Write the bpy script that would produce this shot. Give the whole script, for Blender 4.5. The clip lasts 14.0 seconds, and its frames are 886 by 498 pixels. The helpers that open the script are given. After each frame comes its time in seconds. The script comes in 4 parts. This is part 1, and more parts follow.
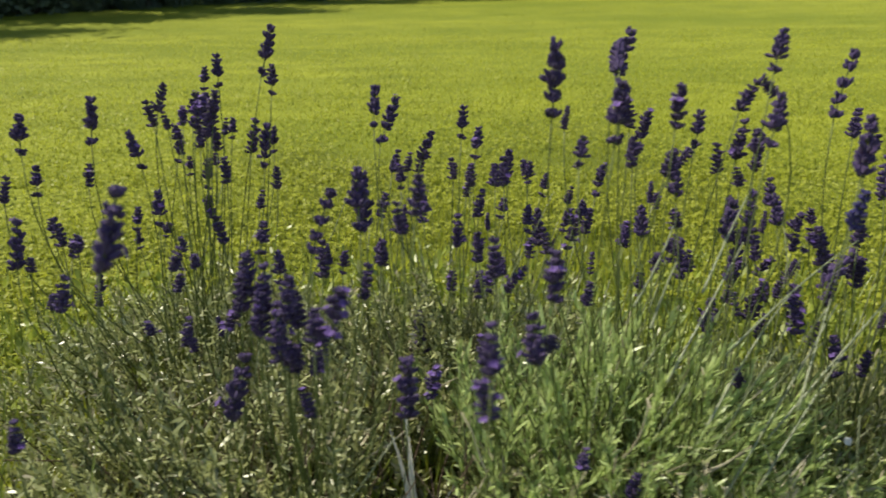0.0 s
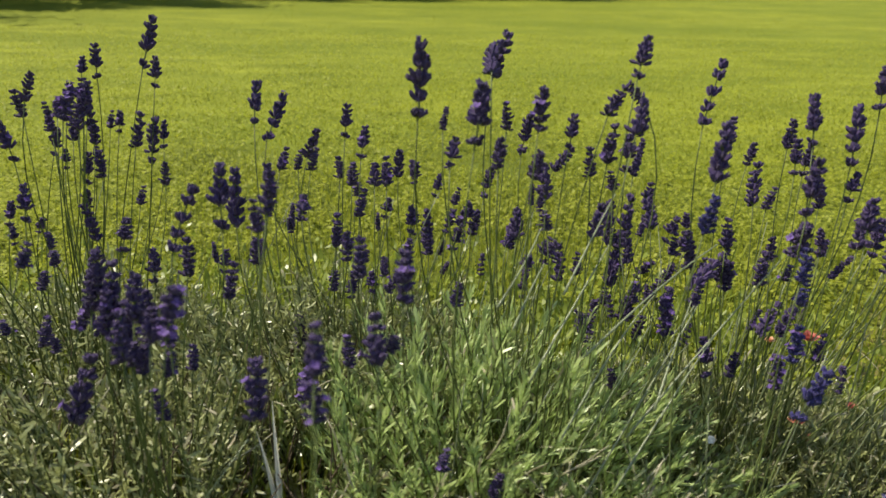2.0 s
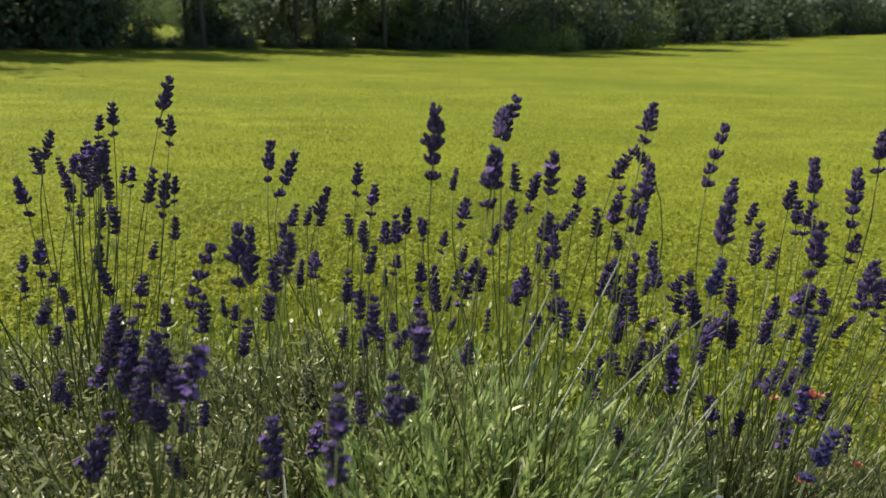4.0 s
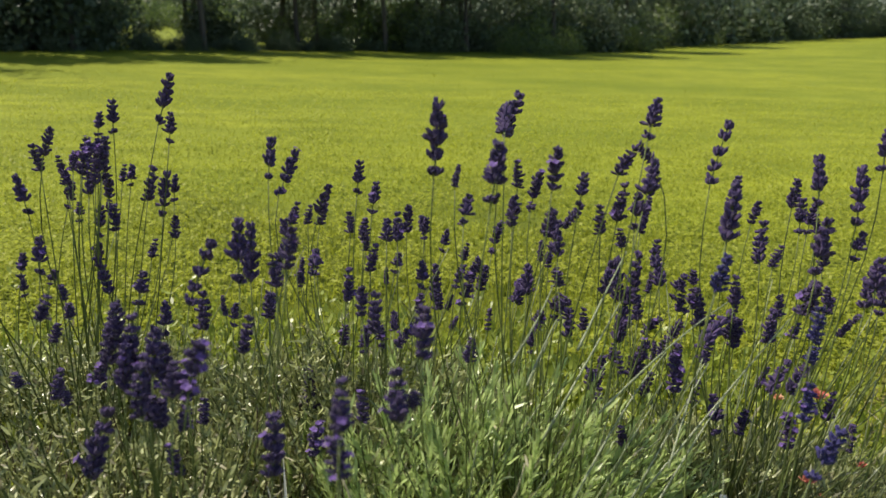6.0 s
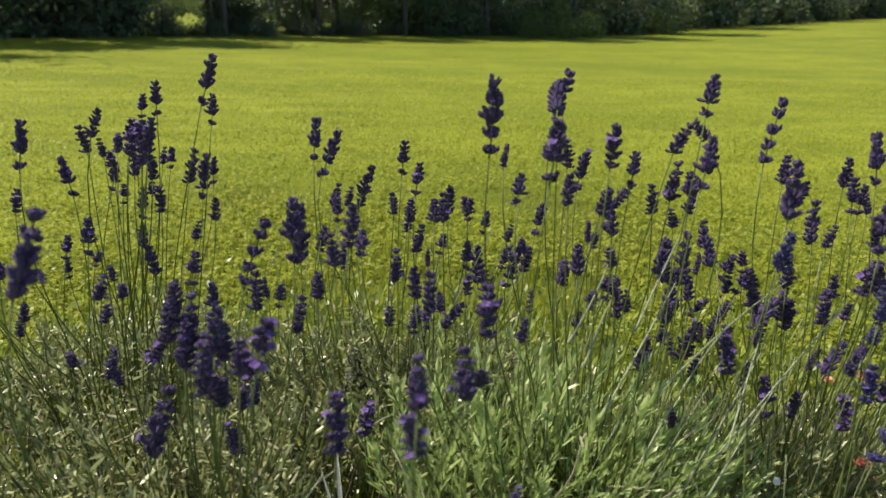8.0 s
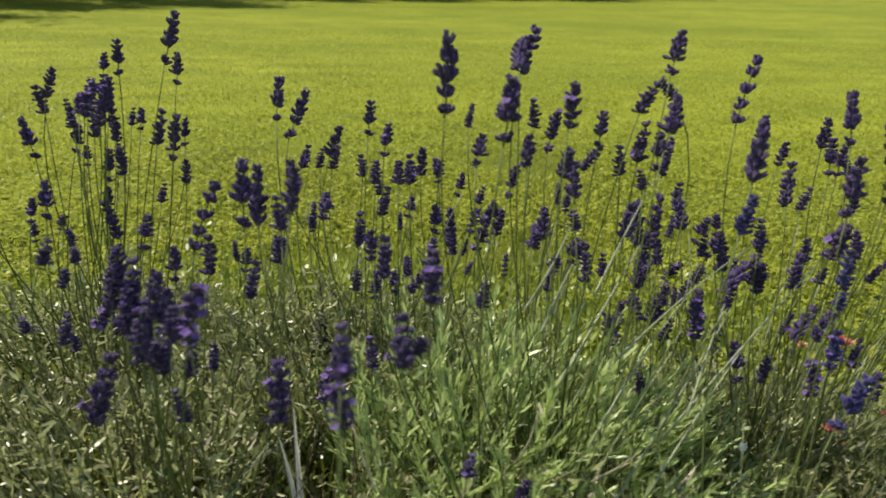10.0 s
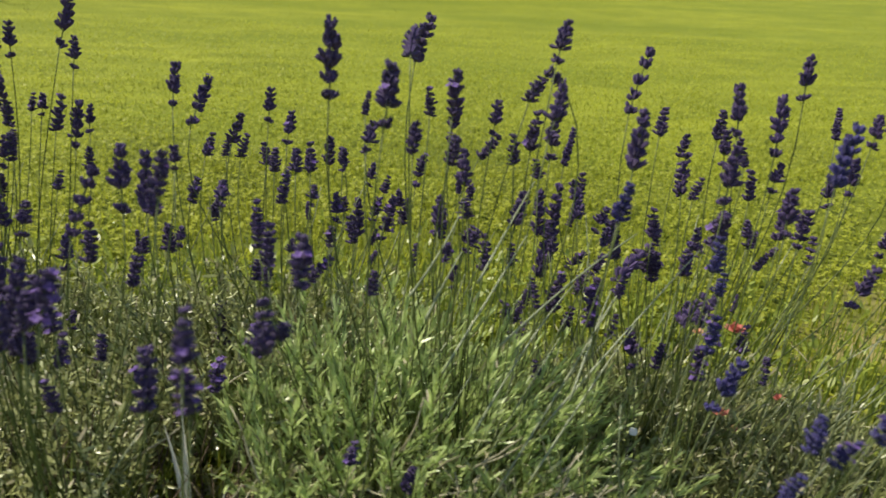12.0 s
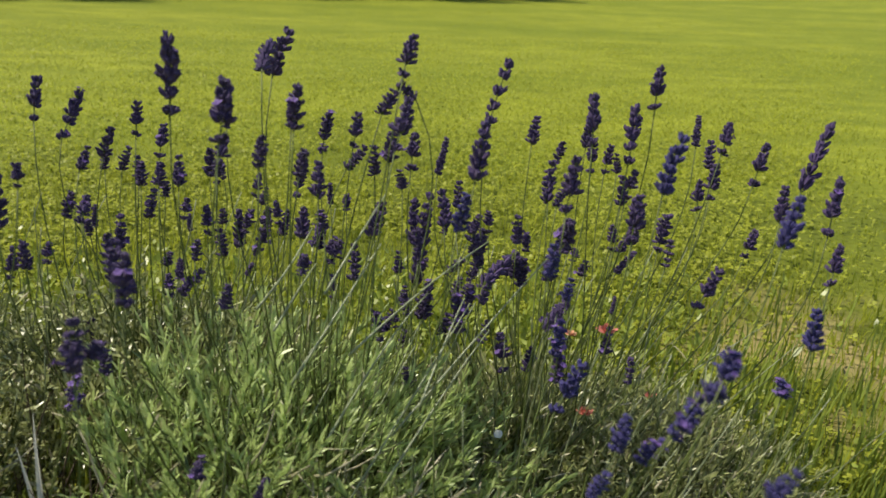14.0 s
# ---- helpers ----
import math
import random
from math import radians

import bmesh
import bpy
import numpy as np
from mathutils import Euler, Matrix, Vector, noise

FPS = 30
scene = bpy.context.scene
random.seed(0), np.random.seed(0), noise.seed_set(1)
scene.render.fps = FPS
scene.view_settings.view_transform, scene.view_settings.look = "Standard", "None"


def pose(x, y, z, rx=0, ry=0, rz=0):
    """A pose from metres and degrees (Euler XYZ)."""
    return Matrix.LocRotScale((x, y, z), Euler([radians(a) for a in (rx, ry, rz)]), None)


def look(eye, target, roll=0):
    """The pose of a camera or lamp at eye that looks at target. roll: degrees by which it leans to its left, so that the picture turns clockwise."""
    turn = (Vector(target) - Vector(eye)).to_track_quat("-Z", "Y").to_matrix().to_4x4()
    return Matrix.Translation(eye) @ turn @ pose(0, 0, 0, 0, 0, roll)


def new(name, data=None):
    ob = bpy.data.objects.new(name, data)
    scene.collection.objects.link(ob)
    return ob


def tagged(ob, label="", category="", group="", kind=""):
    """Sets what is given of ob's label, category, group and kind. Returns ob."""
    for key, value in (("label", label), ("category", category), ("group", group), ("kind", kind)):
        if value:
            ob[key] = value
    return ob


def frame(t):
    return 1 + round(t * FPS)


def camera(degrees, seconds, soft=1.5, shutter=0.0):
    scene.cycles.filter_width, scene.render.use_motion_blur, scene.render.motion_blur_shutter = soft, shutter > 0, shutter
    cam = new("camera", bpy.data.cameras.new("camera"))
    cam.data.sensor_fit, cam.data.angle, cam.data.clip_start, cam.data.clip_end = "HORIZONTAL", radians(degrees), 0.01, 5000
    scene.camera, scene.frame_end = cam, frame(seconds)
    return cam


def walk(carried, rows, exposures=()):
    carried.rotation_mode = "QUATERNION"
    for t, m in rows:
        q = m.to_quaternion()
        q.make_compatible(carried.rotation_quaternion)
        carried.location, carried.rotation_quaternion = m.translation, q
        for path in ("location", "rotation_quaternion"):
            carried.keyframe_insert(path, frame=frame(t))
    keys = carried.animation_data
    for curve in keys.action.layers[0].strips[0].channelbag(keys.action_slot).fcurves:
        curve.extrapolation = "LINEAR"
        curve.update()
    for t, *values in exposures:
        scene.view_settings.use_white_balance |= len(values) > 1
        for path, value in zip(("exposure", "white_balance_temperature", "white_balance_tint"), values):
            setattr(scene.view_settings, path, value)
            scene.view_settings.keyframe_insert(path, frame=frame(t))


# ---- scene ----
cam = camera(57.4, 14.0, soft=1.5, shutter=0.5)
cam.data.dof.use_dof, cam.data.dof.focus_distance, cam.data.dof.aperture_fstop = True, 1.05, 9.0
METRES, EYE, TILT, LEAN, TURN = 0.27, 0.57, -17.9, 0.0, 0.0
ROWS = [
    (0, 0.0044, 0.0002, 0.0054, -0.26, -1.30, 0.81),
    (0.5, 0.1586, -0.0123, 0.0227, -1.39, -1.55, 1.01),
    (1, 0.2096, 0.0117, 0.0086, -3.22, -1.38, 0.65),
    (1.5, 0.2041, 0.0224, -0.0022, -4.44, -1.39, 0.26),
    (2, 0.1972, 0.0133, -0.0003, -5.22, -1.26, 0.04),
    (2.5, 0.1869, -0.0220, 0.0227, -5.28, 0.03, -0.08),
    (3, 0.1718, -0.0376, 0.0272, -5.35, 1.81, -0.30),
    (5.5, 0.1331, -0.0238, 0.0152, -5.45, 2.48, -0.31),
    (6, 0.1411, -0.0121, 0.0073, -5.44, 2.51, -0.39),
    (6.5, 0.1418, 0.0082, 0.0037, -5.49, 2.38, -0.45),
    (7, 0.1243, 0.0093, -0.0052, -5.36, 2.21, -0.43),
    (7.5, 0.0617, 0.0153, -0.0058, -4.66, 2.02, -0.43),
    (7.7, 0.0366, 0.0140, -0.0077, -4.28, 1.83, -0.39),
    (9.8, 0.1444, 0.0821, -0.0046, -3.65, -1.14, -0.39),
    (10, 0.1763, 0.0754, -0.0045, -3.98, -1.22, -0.31),
    (10.5, 0.2197, 0.0692, -0.0047, -4.92, -1.31, -0.33),
    (11, 0.2428, 0.0694, -0.0061, -5.92, -1.45, -0.37),
    (11.5, 0.2827, 0.0821, -0.0175, -6.98, -1.58, -0.39),
    (12, 0.3511, 0.0629, -0.0240, -7.82, -1.62, -0.43),
    (12.5, 0.4417, 0.0217, -0.0088, -8.88, -1.77, -0.26),
    (13, 0.5093, -0.0126, 0.0033, -9.89, -1.26, 0.23),
    (13.5, 0.5892, -0.0160, -0.0084, -10.82, -1.19, 0.51),
    (14, 0.6237, -0.0270, -0.0038, -11.84, -1.34, 0.73),
]
walk(cam, [(t, pose(0, 0, EYE, TILT, LEAN, TURN) @ pose(METRES * x, METRES * y, METRES * z, 90 + pitch, roll, yaw)) for t, x, y, z, yaw, pitch, roll in ROWS],
     [(0, 0.17), (2.0, 0.17), (2.8, 0.01), (4.2, 0.01), (5.6, 0.13), (7.5, 0.19), (12.5, 0.17), (13.0, 0.04), (13.4, 0.12), (14, 0.11)])

# ---- world, sun, exposure ----
SUN_AZIMUTH, SUN_HEIGHT = -62.0, 55.0
world = bpy.data.worlds.new("sky")
scene.world = world
world.use_nodes = True
wn = world.node_tree
sky = wn.nodes.new("ShaderNodeTexSky")
sky.sky_type = "NISHITA"
sky.sun_disc = False
sky.sun_elevation = radians(SUN_HEIGHT)
sky.sun_rotation = radians(SUN_AZIMUTH)
wn.nodes["Background"].inputs["Strength"].default_value = 0.115
wn.links.new(sky.outputs[0], wn.nodes["Background"].inputs["Color"])
sun = new("sun", bpy.data.lights.new("sun", "SUN"))
sun.data.energy, sun.data.angle, sun.data.color = 5.0, radians(0.5), (1.0, 0.92, 0.76)
scene.view_settings.exposure = 0.30
az, el = radians(SUN_AZIMUTH), radians(SUN_HEIGHT)
to_sun = Vector((math.sin(az) * math.cos(el), math.cos(az) * math.cos(el), math.sin(el)))
sun.matrix_world = look(to_sun * 60, (0, 0, 0))


# ---- materials ----
def material(name, dark, light, scale=8.0, rough=0.6, vary=0.25, through_light=0.0, fine=60.0, bump=0.0, spec=0.3, by="island", coords="Object", sheen=0.0, stretch=None):
    """Two colours mixed by coarse and fine noise, varied from piece to piece; thin things let light through."""
    m = bpy.data.materials.new(name)
    m.use_nodes = True
    t = m.node_tree
    n, link = t.nodes, t.links.new
    bsdf, out = n["Principled BSDF"], n["Material Output"]
    tc = n.new("ShaderNodeTexCoord")
    vec = tc.outputs[coords]
    if stretch:
        mp = n.new("ShaderNodeMapping")
        mp.inputs["Scale"].default_value = stretch
        link(vec, mp.inputs["Vector"])
        vec = mp.outputs[0]
    coarse, small = n.new("ShaderNodeTexNoise"), n.new("ShaderNodeTexNoise")
    for node, s in ((coarse, scale), (small, fine)):
        node.inputs["Scale"].default_value, node.inputs["Detail"].default_value = s, 5.0
        link(vec, node.inputs["Vector"])
    add = n.new("ShaderNodeMath")
    add.operation = "MULTIPLY_ADD"
    add.inputs[1].default_value = 0.45
    link(small.outputs["Fac"], add.inputs[0])
    link(coarse.outputs["Fac"], add.inputs[2])
    piece = n.new("ShaderNodeNewGeometry") if by == "island" else n.new("ShaderNodeObjectInfo")
    rnd = piece.outputs["Random Per Island"] if by == "island" else piece.outputs["Random"]
    add2 = n.new("ShaderNodeMath")
    add2.operation = "MULTIPLY_ADD"
    add2.inputs[1].default_value = vary * 2
    link(rnd, add2.inputs[0])
    link(add.outputs[0], add2.inputs[2])
    ramp = n.new("ShaderNodeValToRGB")
    ramp.color_ramp.elements[0].position, ramp.color_ramp.elements[1].position = 0.5, 0.95 + vary
    ramp.color_ramp.elements[0].color, ramp.color_ramp.elements[1].color = (*dark, 1), (*light, 1)
    link(add2.outputs[0], ramp.inputs["Fac"])
    link(ramp.outputs["Color"], bsdf.inputs["Base Color"])
    bsdf.inputs["Roughness"].default_value = rough
    bsdf.inputs["Specular IOR Level"].default_value = spec
    if sheen:
        bsdf.inputs["Sheen Weight"].default_value = sheen
    if bump:
        b = n.new("ShaderNodeBump")
        b.inputs["Strength"].default_value, b.inputs["Distance"].default_value = bump, 0.01
        link(small.outputs["Fac"], b.inputs["Height"])
        link(b.outputs[0], bsdf.inputs["Normal"])
    if through_light:
        thin, mix = n.new("ShaderNodeBsdfTranslucent"), n.new("ShaderNodeMixShader")
        link(ramp.outputs["Color"], thin.inputs["Color"])
        mix.inputs["Fac"].default_value = through_light
        link(bsdf.outputs[0], mix.inputs[1])
        link(thin.outputs[0], mix.inputs[2])
        link(mix.outputs[0], out.inputs["Surface"])
    return m


CALYX = material("calyx", (0.014, 0.009, 0.032), (0.088, 0.056, 0.150), 200, 0.8, 0.35, 0.10, 900, sheen=0.15)
# bluer copy of the calyx: light on the near spikes, put into the colour
LIT_CALYX = material("lit_calyx", (0.013, 0.011, 0.050), (0.062, 0.052, 0.190), 200, 0.8, 0.35, 0.10, 900, sheen=0.15)
COROLLA = material("corolla", (0.085, 0.045, 0.20), (0.21, 0.125, 0.40), 200, 0.6, 0.3, 0.35, 900)
STEM = material("stem", (0.035, 0.050, 0.010), (0.125, 0.155, 0.040), 30, 0.55, 0.2, 0.0, 300, by="object", spec=0.4)
LEAF = material("lavender_leaf", (0.025, 0.058, 0.009), (0.53, 0.64, 0.24), 20, 0.39, 0.65, 0.38, 200, spec=0.8)
GREY_LEAF = material("grey_leaf", (0.013, 0.021, 0.005), (0.38, 0.405, 0.16), 20, 0.36, 0.6, 0.24, 200, spec=0.8)
# paler, bluer stem colour, with the glare of sunlit stems put into it
BARE_STEM = material("bare_stem", (0.075, 0.092, 0.035), (0.25, 0.28, 0.15), 30, 0.4, 0.3, 0.0, 300, by="object", spec=0.6)
WOOD = material("old_wood", (0.035, 0.024, 0.015), (0.13, 0.095, 0.06), 40, 0.85, 0.2, 0.0, 300, 0.4)
STRAW = material("straw", (0.22, 0.20, 0.11), (0.46, 0.42, 0.28), 30, 0.5, 0.3, 0.2, 300)
BLEACHED = material("bleached_leaf", (0.60, 0.55, 0.40), (0.84, 0.80, 0.68), 30, 0.45, 0.3, 0.25, 300)
BLADE = material("grass_blade", (0.085, 0.118, 0.010), (0.39, 0.42, 0.045), 2.0, 0.55, 0.4, 0.5, 12)
CLOVER = material("clover_leaf", (0.058, 0.100, 0.006), (0.43, 0.46, 0.050), 3.0, 0.45, 0.6, 0.5, 20)
TALL = material("tall_grass", (0.042, 0.075, 0.010), (0.23, 0.29, 0.045), 6.0, 0.42, 0.5, 0.28, 40, spec=0.6)
WEED = material("weed_leaf", (0.045, 0.080, 0.008), (0.31, 0.37, 0.050), 6.0, 0.4, 0.5, 0.4, 40, spec=0.6)
BARK = material("bark", (0.035, 0.032, 0.030), (0.12, 0.105, 0.09), 3.0, 0.9, 0.2, 0.0, 25, 0.6, by="object", stretch=(1, 1, 0.2))
TREE_LEAF = material("tree_leaf", (0.044, 0.064, 0.052), (0.118, 0.155, 0.085), 2.6, 0.45, 0.3, 0.25, 40, by="object")
SHRUB_LEAF = material("shrub_leaf", (0.05, 0.085, 0.018), (0.17, 0.23, 0.06), 2.6, 0.4, 0.3, 0.3, 40, spec=0.5, by="object")
NEEDLE = material("needle", (0.028, 0.042, 0.036), (0.070, 0.092, 0.070), 0.6, 0.6, 0.3, 0.1, 6)
RED = material("red_petal", (0.38, 0.06, 0.05), (0.62, 0.22, 0.17), 60, 0.5, 0.3, 0.3, 300)
WHITE = material("pale_petal", (0.6, 0.58, 0.55), (0.85, 0.84, 0.8), 60, 0.5, 0.3, 0.3, 300)


def lawn_material():
    m = bpy.data.materials.new("lawn")
    m.use_nodes = True
    t = m.node_tree
    n, link = t.nodes, t.links.new
    bsdf = n["Principled BSDF"]
    tc = n.new("ShaderNodeTexCoord")
    mp = n.new("ShaderNodeMapping")
    mp.inputs["Scale"].default_value = (0.45, 1.0, 1.0)
    link(tc.outputs["Object"], mp.inputs["Vector"])
    def noise_at(scale, detail=6.0, vec=None):
        k = n.new("ShaderNodeTexNoise")
        k.inputs["Scale"].default_value, k.inputs["Detail"].default_value = scale, detail
        link(vec or tc.outputs["Object"], k.inputs["Vector"])
        return k.outputs["Fac"]
    def mixed(fac, a, b):
        k = n.new("ShaderNodeMix")
        k.data_type = "RGBA"
        link(fac, k.inputs[0])
        for socket, c in ((k.inputs[6], a), (k.inputs[7], b)):
            if isinstance(c, tuple):
                socket.default_value = (*c, 1)
            else:
                link(c, socket)
        return k.outputs[2]
    def step(fac, lo, hi):
        k = n.new("ShaderNodeMapRange")
        k.inputs[1].default_value, k.inputs[2].default_value = lo, hi
        link(fac, k.inputs[0])
        return k.outputs[0]
    wide = step(noise_at(0.6, 6, mp.outputs[0]), 0.40, 0.62)
    mid = step(noise_at(4.0, 8, mp.outputs[0]), 0.35, 0.68)
    tiny = step(noise_at(60.0, 8), 0.3, 0.7)
    col = mixed(mid, (0.202, 0.232, 0.018), (0.345, 0.370, 0.033))
    streak = step(noise_at(15.0, 6, mp.outputs[0]), 0.36, 0.64)
    thin = n.new("ShaderNodeMath")
    thin.operation = "MULTIPLY"
    thin.inputs[1].default_value = 0.22
    link(streak, thin.inputs[0])
    col = mixed(thin.outputs[0], col, (0.125, 0.155, 0.010))
    half = n.new("ShaderNodeMath")
    half.operation = "MULTIPLY"
    half.inputs[1].default_value = 0.75
    link(wide, half.inputs[0])
    col = mixed(half.outputs[0], col, (0.160, 0.200, 0.013))
    shade = n.new("ShaderNodeMix")
    shade.data_type, shade.blend_type = "RGBA", "MULTIPLY"
    shade.inputs[0].default_value = 0.8
    link(col, shade.inputs[6])
    link(mixed(tiny, (0.62, 0.66, 0.55), (1.08, 1.08, 1.05)), shade.inputs[7])
    # bare, dry earth in patches close to the bed
    away = n.new("ShaderNodeVectorMath")
    away.operation = "DISTANCE"
    away.inputs[1].default_value = (1.08, 1.02, 0.0)
    link(tc.outputs["Object"], away.inputs[0])
    close = step(away.outputs["Value"], 0.42, 0.15)
    patch = n.new("ShaderNodeMath")
    patch.operation = "MULTIPLY"
    link(step(noise_at(5.0, 5), 0.42, 0.58), patch.inputs[0])
    link(close, patch.inputs[1])
    dry = patch.outputs[0]
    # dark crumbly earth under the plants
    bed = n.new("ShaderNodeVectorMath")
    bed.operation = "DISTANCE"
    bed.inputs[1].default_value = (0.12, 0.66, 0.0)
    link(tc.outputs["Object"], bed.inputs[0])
    uneven = n.new("ShaderNodeMath")
    uneven.operation = "MULTIPLY_ADD"
    uneven.inputs[1].default_value = 0.5
    link(noise_at(7.0, 6), uneven.inputs[0])
    link(bed.outputs["Value"], uneven.inputs[2])
    soil = mixed(tiny, (0.030, 0.024, 0.014), (0.075, 0.060, 0.034))
    # darker ragged ring round the bed: shade between leaves put into the colour
    gap_shade = n.new("ShaderNodeMath")
    gap_shade.operation = "MULTIPLY"
    gap_shade.inputs[1].default_value = 0.7
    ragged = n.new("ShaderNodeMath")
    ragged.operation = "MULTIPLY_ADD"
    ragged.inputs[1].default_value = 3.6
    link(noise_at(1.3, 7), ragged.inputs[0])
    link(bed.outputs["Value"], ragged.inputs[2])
    link(step(ragged.outputs[0], 4.3, 3.0), gap_shade.inputs[0])
    shaded_lawn = mixed(gap_shade.outputs[0], shade.outputs[2], (0.060, 0.075, 0.010))
    grown = mixed(dry, shaded_lawn, (0.30, 0.25, 0.10))
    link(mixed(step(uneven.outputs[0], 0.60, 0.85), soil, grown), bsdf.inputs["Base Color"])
    bsdf.inputs["Roughness"].default_value = 0.8
    bsdf.inputs["Specular IOR Level"].default_value = 0.15
    b = n.new("ShaderNodeBump")
    b.inputs["Strength"].default_value, b.inputs["Distance"].default_value = 0.7, 0.02
    link(noise_at(35.0, 8), b.inputs["Height"])
    link(b.outputs[0], bsdf.inputs["Normal"])
    return m


LAWN = lawn_material()


# ---- building helpers ----
rng = np.random.default_rng(7)


def mesh_of(name, verts, faces, materials, slots=None, smooth=False):
    me = bpy.data.meshes.new(name)
    me.from_pydata([tuple(v) for v in verts], [], [tuple(f) for f in faces])
    for m in materials:
        me.materials.append(m)
    if slots is not None:
        me.polygons.foreach_set("material_index", np.asarray(slots, dtype=np.int32))
    if smooth:
        me.polygons.foreach_set("use_smooth", np.ones(len(me.polygons), dtype=bool))
    me.update()
    return me


def part(name, me, parent, m=None, label=""):
    """One mesh as a part of a thing, posed in the thing's own space."""
    ob = new(name, me)
    ob.parent = parent
    if m is not None:
        ob.matrix_basis = m
    return tagged(ob, label) if label else ob


def thing(name, x, y, z, label, category, group="", kind=""):
    ob = new(name)
    ob.empty_display_size = 0.1
    ob.location = (x, y, z)
    return tagged(ob, label, category, group, kind)


def unit(v):
    return v / np.maximum(np.linalg.norm(v, axis=-1, keepdims=True), 1e-9)


def blades(pos, aim, side, length, width, droop, profile=(0.7, 1.0, 0.75), cuts=(0.0, 0.4, 0.75)):
    """Narrow tapering leaves, each a strip with a pointed tip. pos, aim, side: n x 3; droop bends the tip over."""
    n = len(pos)
    aim, side = unit(aim), unit(side)
    over = unit(np.cross(side, aim))
    length, width, droop = (np.broadcast_to(np.asarray(v, float), n)[:, None] for v in (length, width, droop))
    verts = []
    for u, w in zip(cuts, profile):
        mid = pos + aim * length * u - over * length * droop * u * u
        verts += [mid - side * width * w / 2, mid + side * width * w / 2]
    verts.append(pos + aim * length - over * length * droop)
    k = len(verts)
    verts = np.stack(verts, 1).reshape(-1, 3)
    base = np.arange(n)[:, None] * k
    faces = []
    for r in range(len(cuts) - 1):
        faces += (base + np.array([2 * r, 2 * r + 1, 2 * r + 3, 2 * r + 2])).tolist()
    faces += (base + np.array([k - 3, k - 2, k - 1])).tolist()
    return verts, faces


def joined(pieces):
    verts, faces, slots, at = [], [], [], 0
    for piece in pieces:
        v, f, s = piece if len(piece) == 3 else (*piece, 0)
        verts.append(np.asarray(v))
        faces += [[i + at for i in q] for q in f]
        slots += [s] * len(f)
        at += len(v)
    return np.concatenate(verts), faces, slots


def tube(points, radii, sides=6):
    """A tapering round rod along a line of points."""
    points = np.asarray(points, float)
    ways = unit(np.gradient(points, axis=0))
    a = unit(np.cross(ways, (0.31, 0.95, 0.08)))
    b = np.cross(ways, a)
    turn = np.arange(sides) * 2 * np.pi / sides
    ring = a[:, None] * np.cos(turn)[:, None] + b[:, None] * np.sin(turn)[:, None]
    verts = (points[:, None] + ring * np.asarray(radii)[:, None, None]).reshape(-1, 3)
    faces = []
    for i in range(len(points) - 1):
        for j in range(sides):
            k = (j + 1) % sides
            faces.append([i * sides + j, i * sides + k, (i + 1) * sides + k, (i + 1) * sides + j])
    faces.append(list(range(sides))[::-1])
    faces.append([(len(points) - 1) * sides + j for j in range(sides)])
    return verts, faces


# ---- ground ----
def ground_height(x, y):
    """Flat by the bed, faintly uneven further off, and rising gently towards the far right corner."""
    far = np.clip((np.hypot(x, y) - 3.0) / 12.0, 0, 1)
    hill = 0.84 * np.clip((x - 3.0) / 23.0, 0, 2.0) ** 1.4 * np.clip((y - 12.0) / 14.0, 0, 1)
    swell = np.clip((np.hypot(x, y) - 2.0) / 4.0, 0, 1) * np.clip((34.0 - np.hypot(x, y)) / 10.0, 0, 1)
    lumps = np.sin(x * 1.1 + 1.7 * np.sin(y * 0.9)) * np.sin(y * 2.3 + 2.2 * np.sin(x * 0.9 + 0.5)) + 0.6 * np.sin(x * 2.6 + y * 1.4) * np.sin(y * 3.7 - x * 0.8)
    return 0.012 * swell * lumps + far * (0.015 * np.sin(x * 0.35 + 1.0) * np.cos(y * 0.27) + 0.012 * np.sin(y * 0.6 + x * 0.2)) + hill


def build_ground():
    radii = np.concatenate([[0.0], np.geomspace(0.3, 60, 70), np.geomspace(75, 3000, 14)])
    spokes = 96
    verts, faces = [(0, 0, 0)], []
    for r in radii[1:]:
        for s in range(spokes):
            a = 2 * np.pi * s / spokes
            x, y = r * np.cos(a), 0.7 + r * np.sin(a)
            verts.append((x, y, float(ground_height(x, y))))
    verts[0] = (0, 0.7, 0)
    for s in range(spokes):
        faces.append([0, 1 + s, 1 + (s + 1) % spokes])
    for i in range(len(radii) - 2):
        for s in range(spokes):
            k = (s + 1) % spokes
            faces.append([1 + i * spokes + s, 1 + (i + 1) * spokes + s, 1 + (i + 1) * spokes + k, 1 + i * spokes + k])
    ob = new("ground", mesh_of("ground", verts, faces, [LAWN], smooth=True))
    return tagged(ob, "mown yellow-green lawn with clover and a few dry patches", "lawn", kind="structure")


build_ground()


# ---- lawn: blades and clover ----
def scatter(n, y0, y1, fade=0.0):
    """Places over the strip of lawn between two distances, thinning out towards the far end by fade."""
    y = y0 + (y1 - y0) * rng.uniform(0, 1, n) ** (0.65 + fade)
    spread = np.where(rng.uniform(0, 1, n) < 0.7, rng.uniform(-0.62, 0.82, n), rng.normal(0.1, 0.75, n))
    x = spread * y + rng.uniform(-0.2, 0.2, n)
    return np.stack([x, y, ground_height(x, y)], 1)


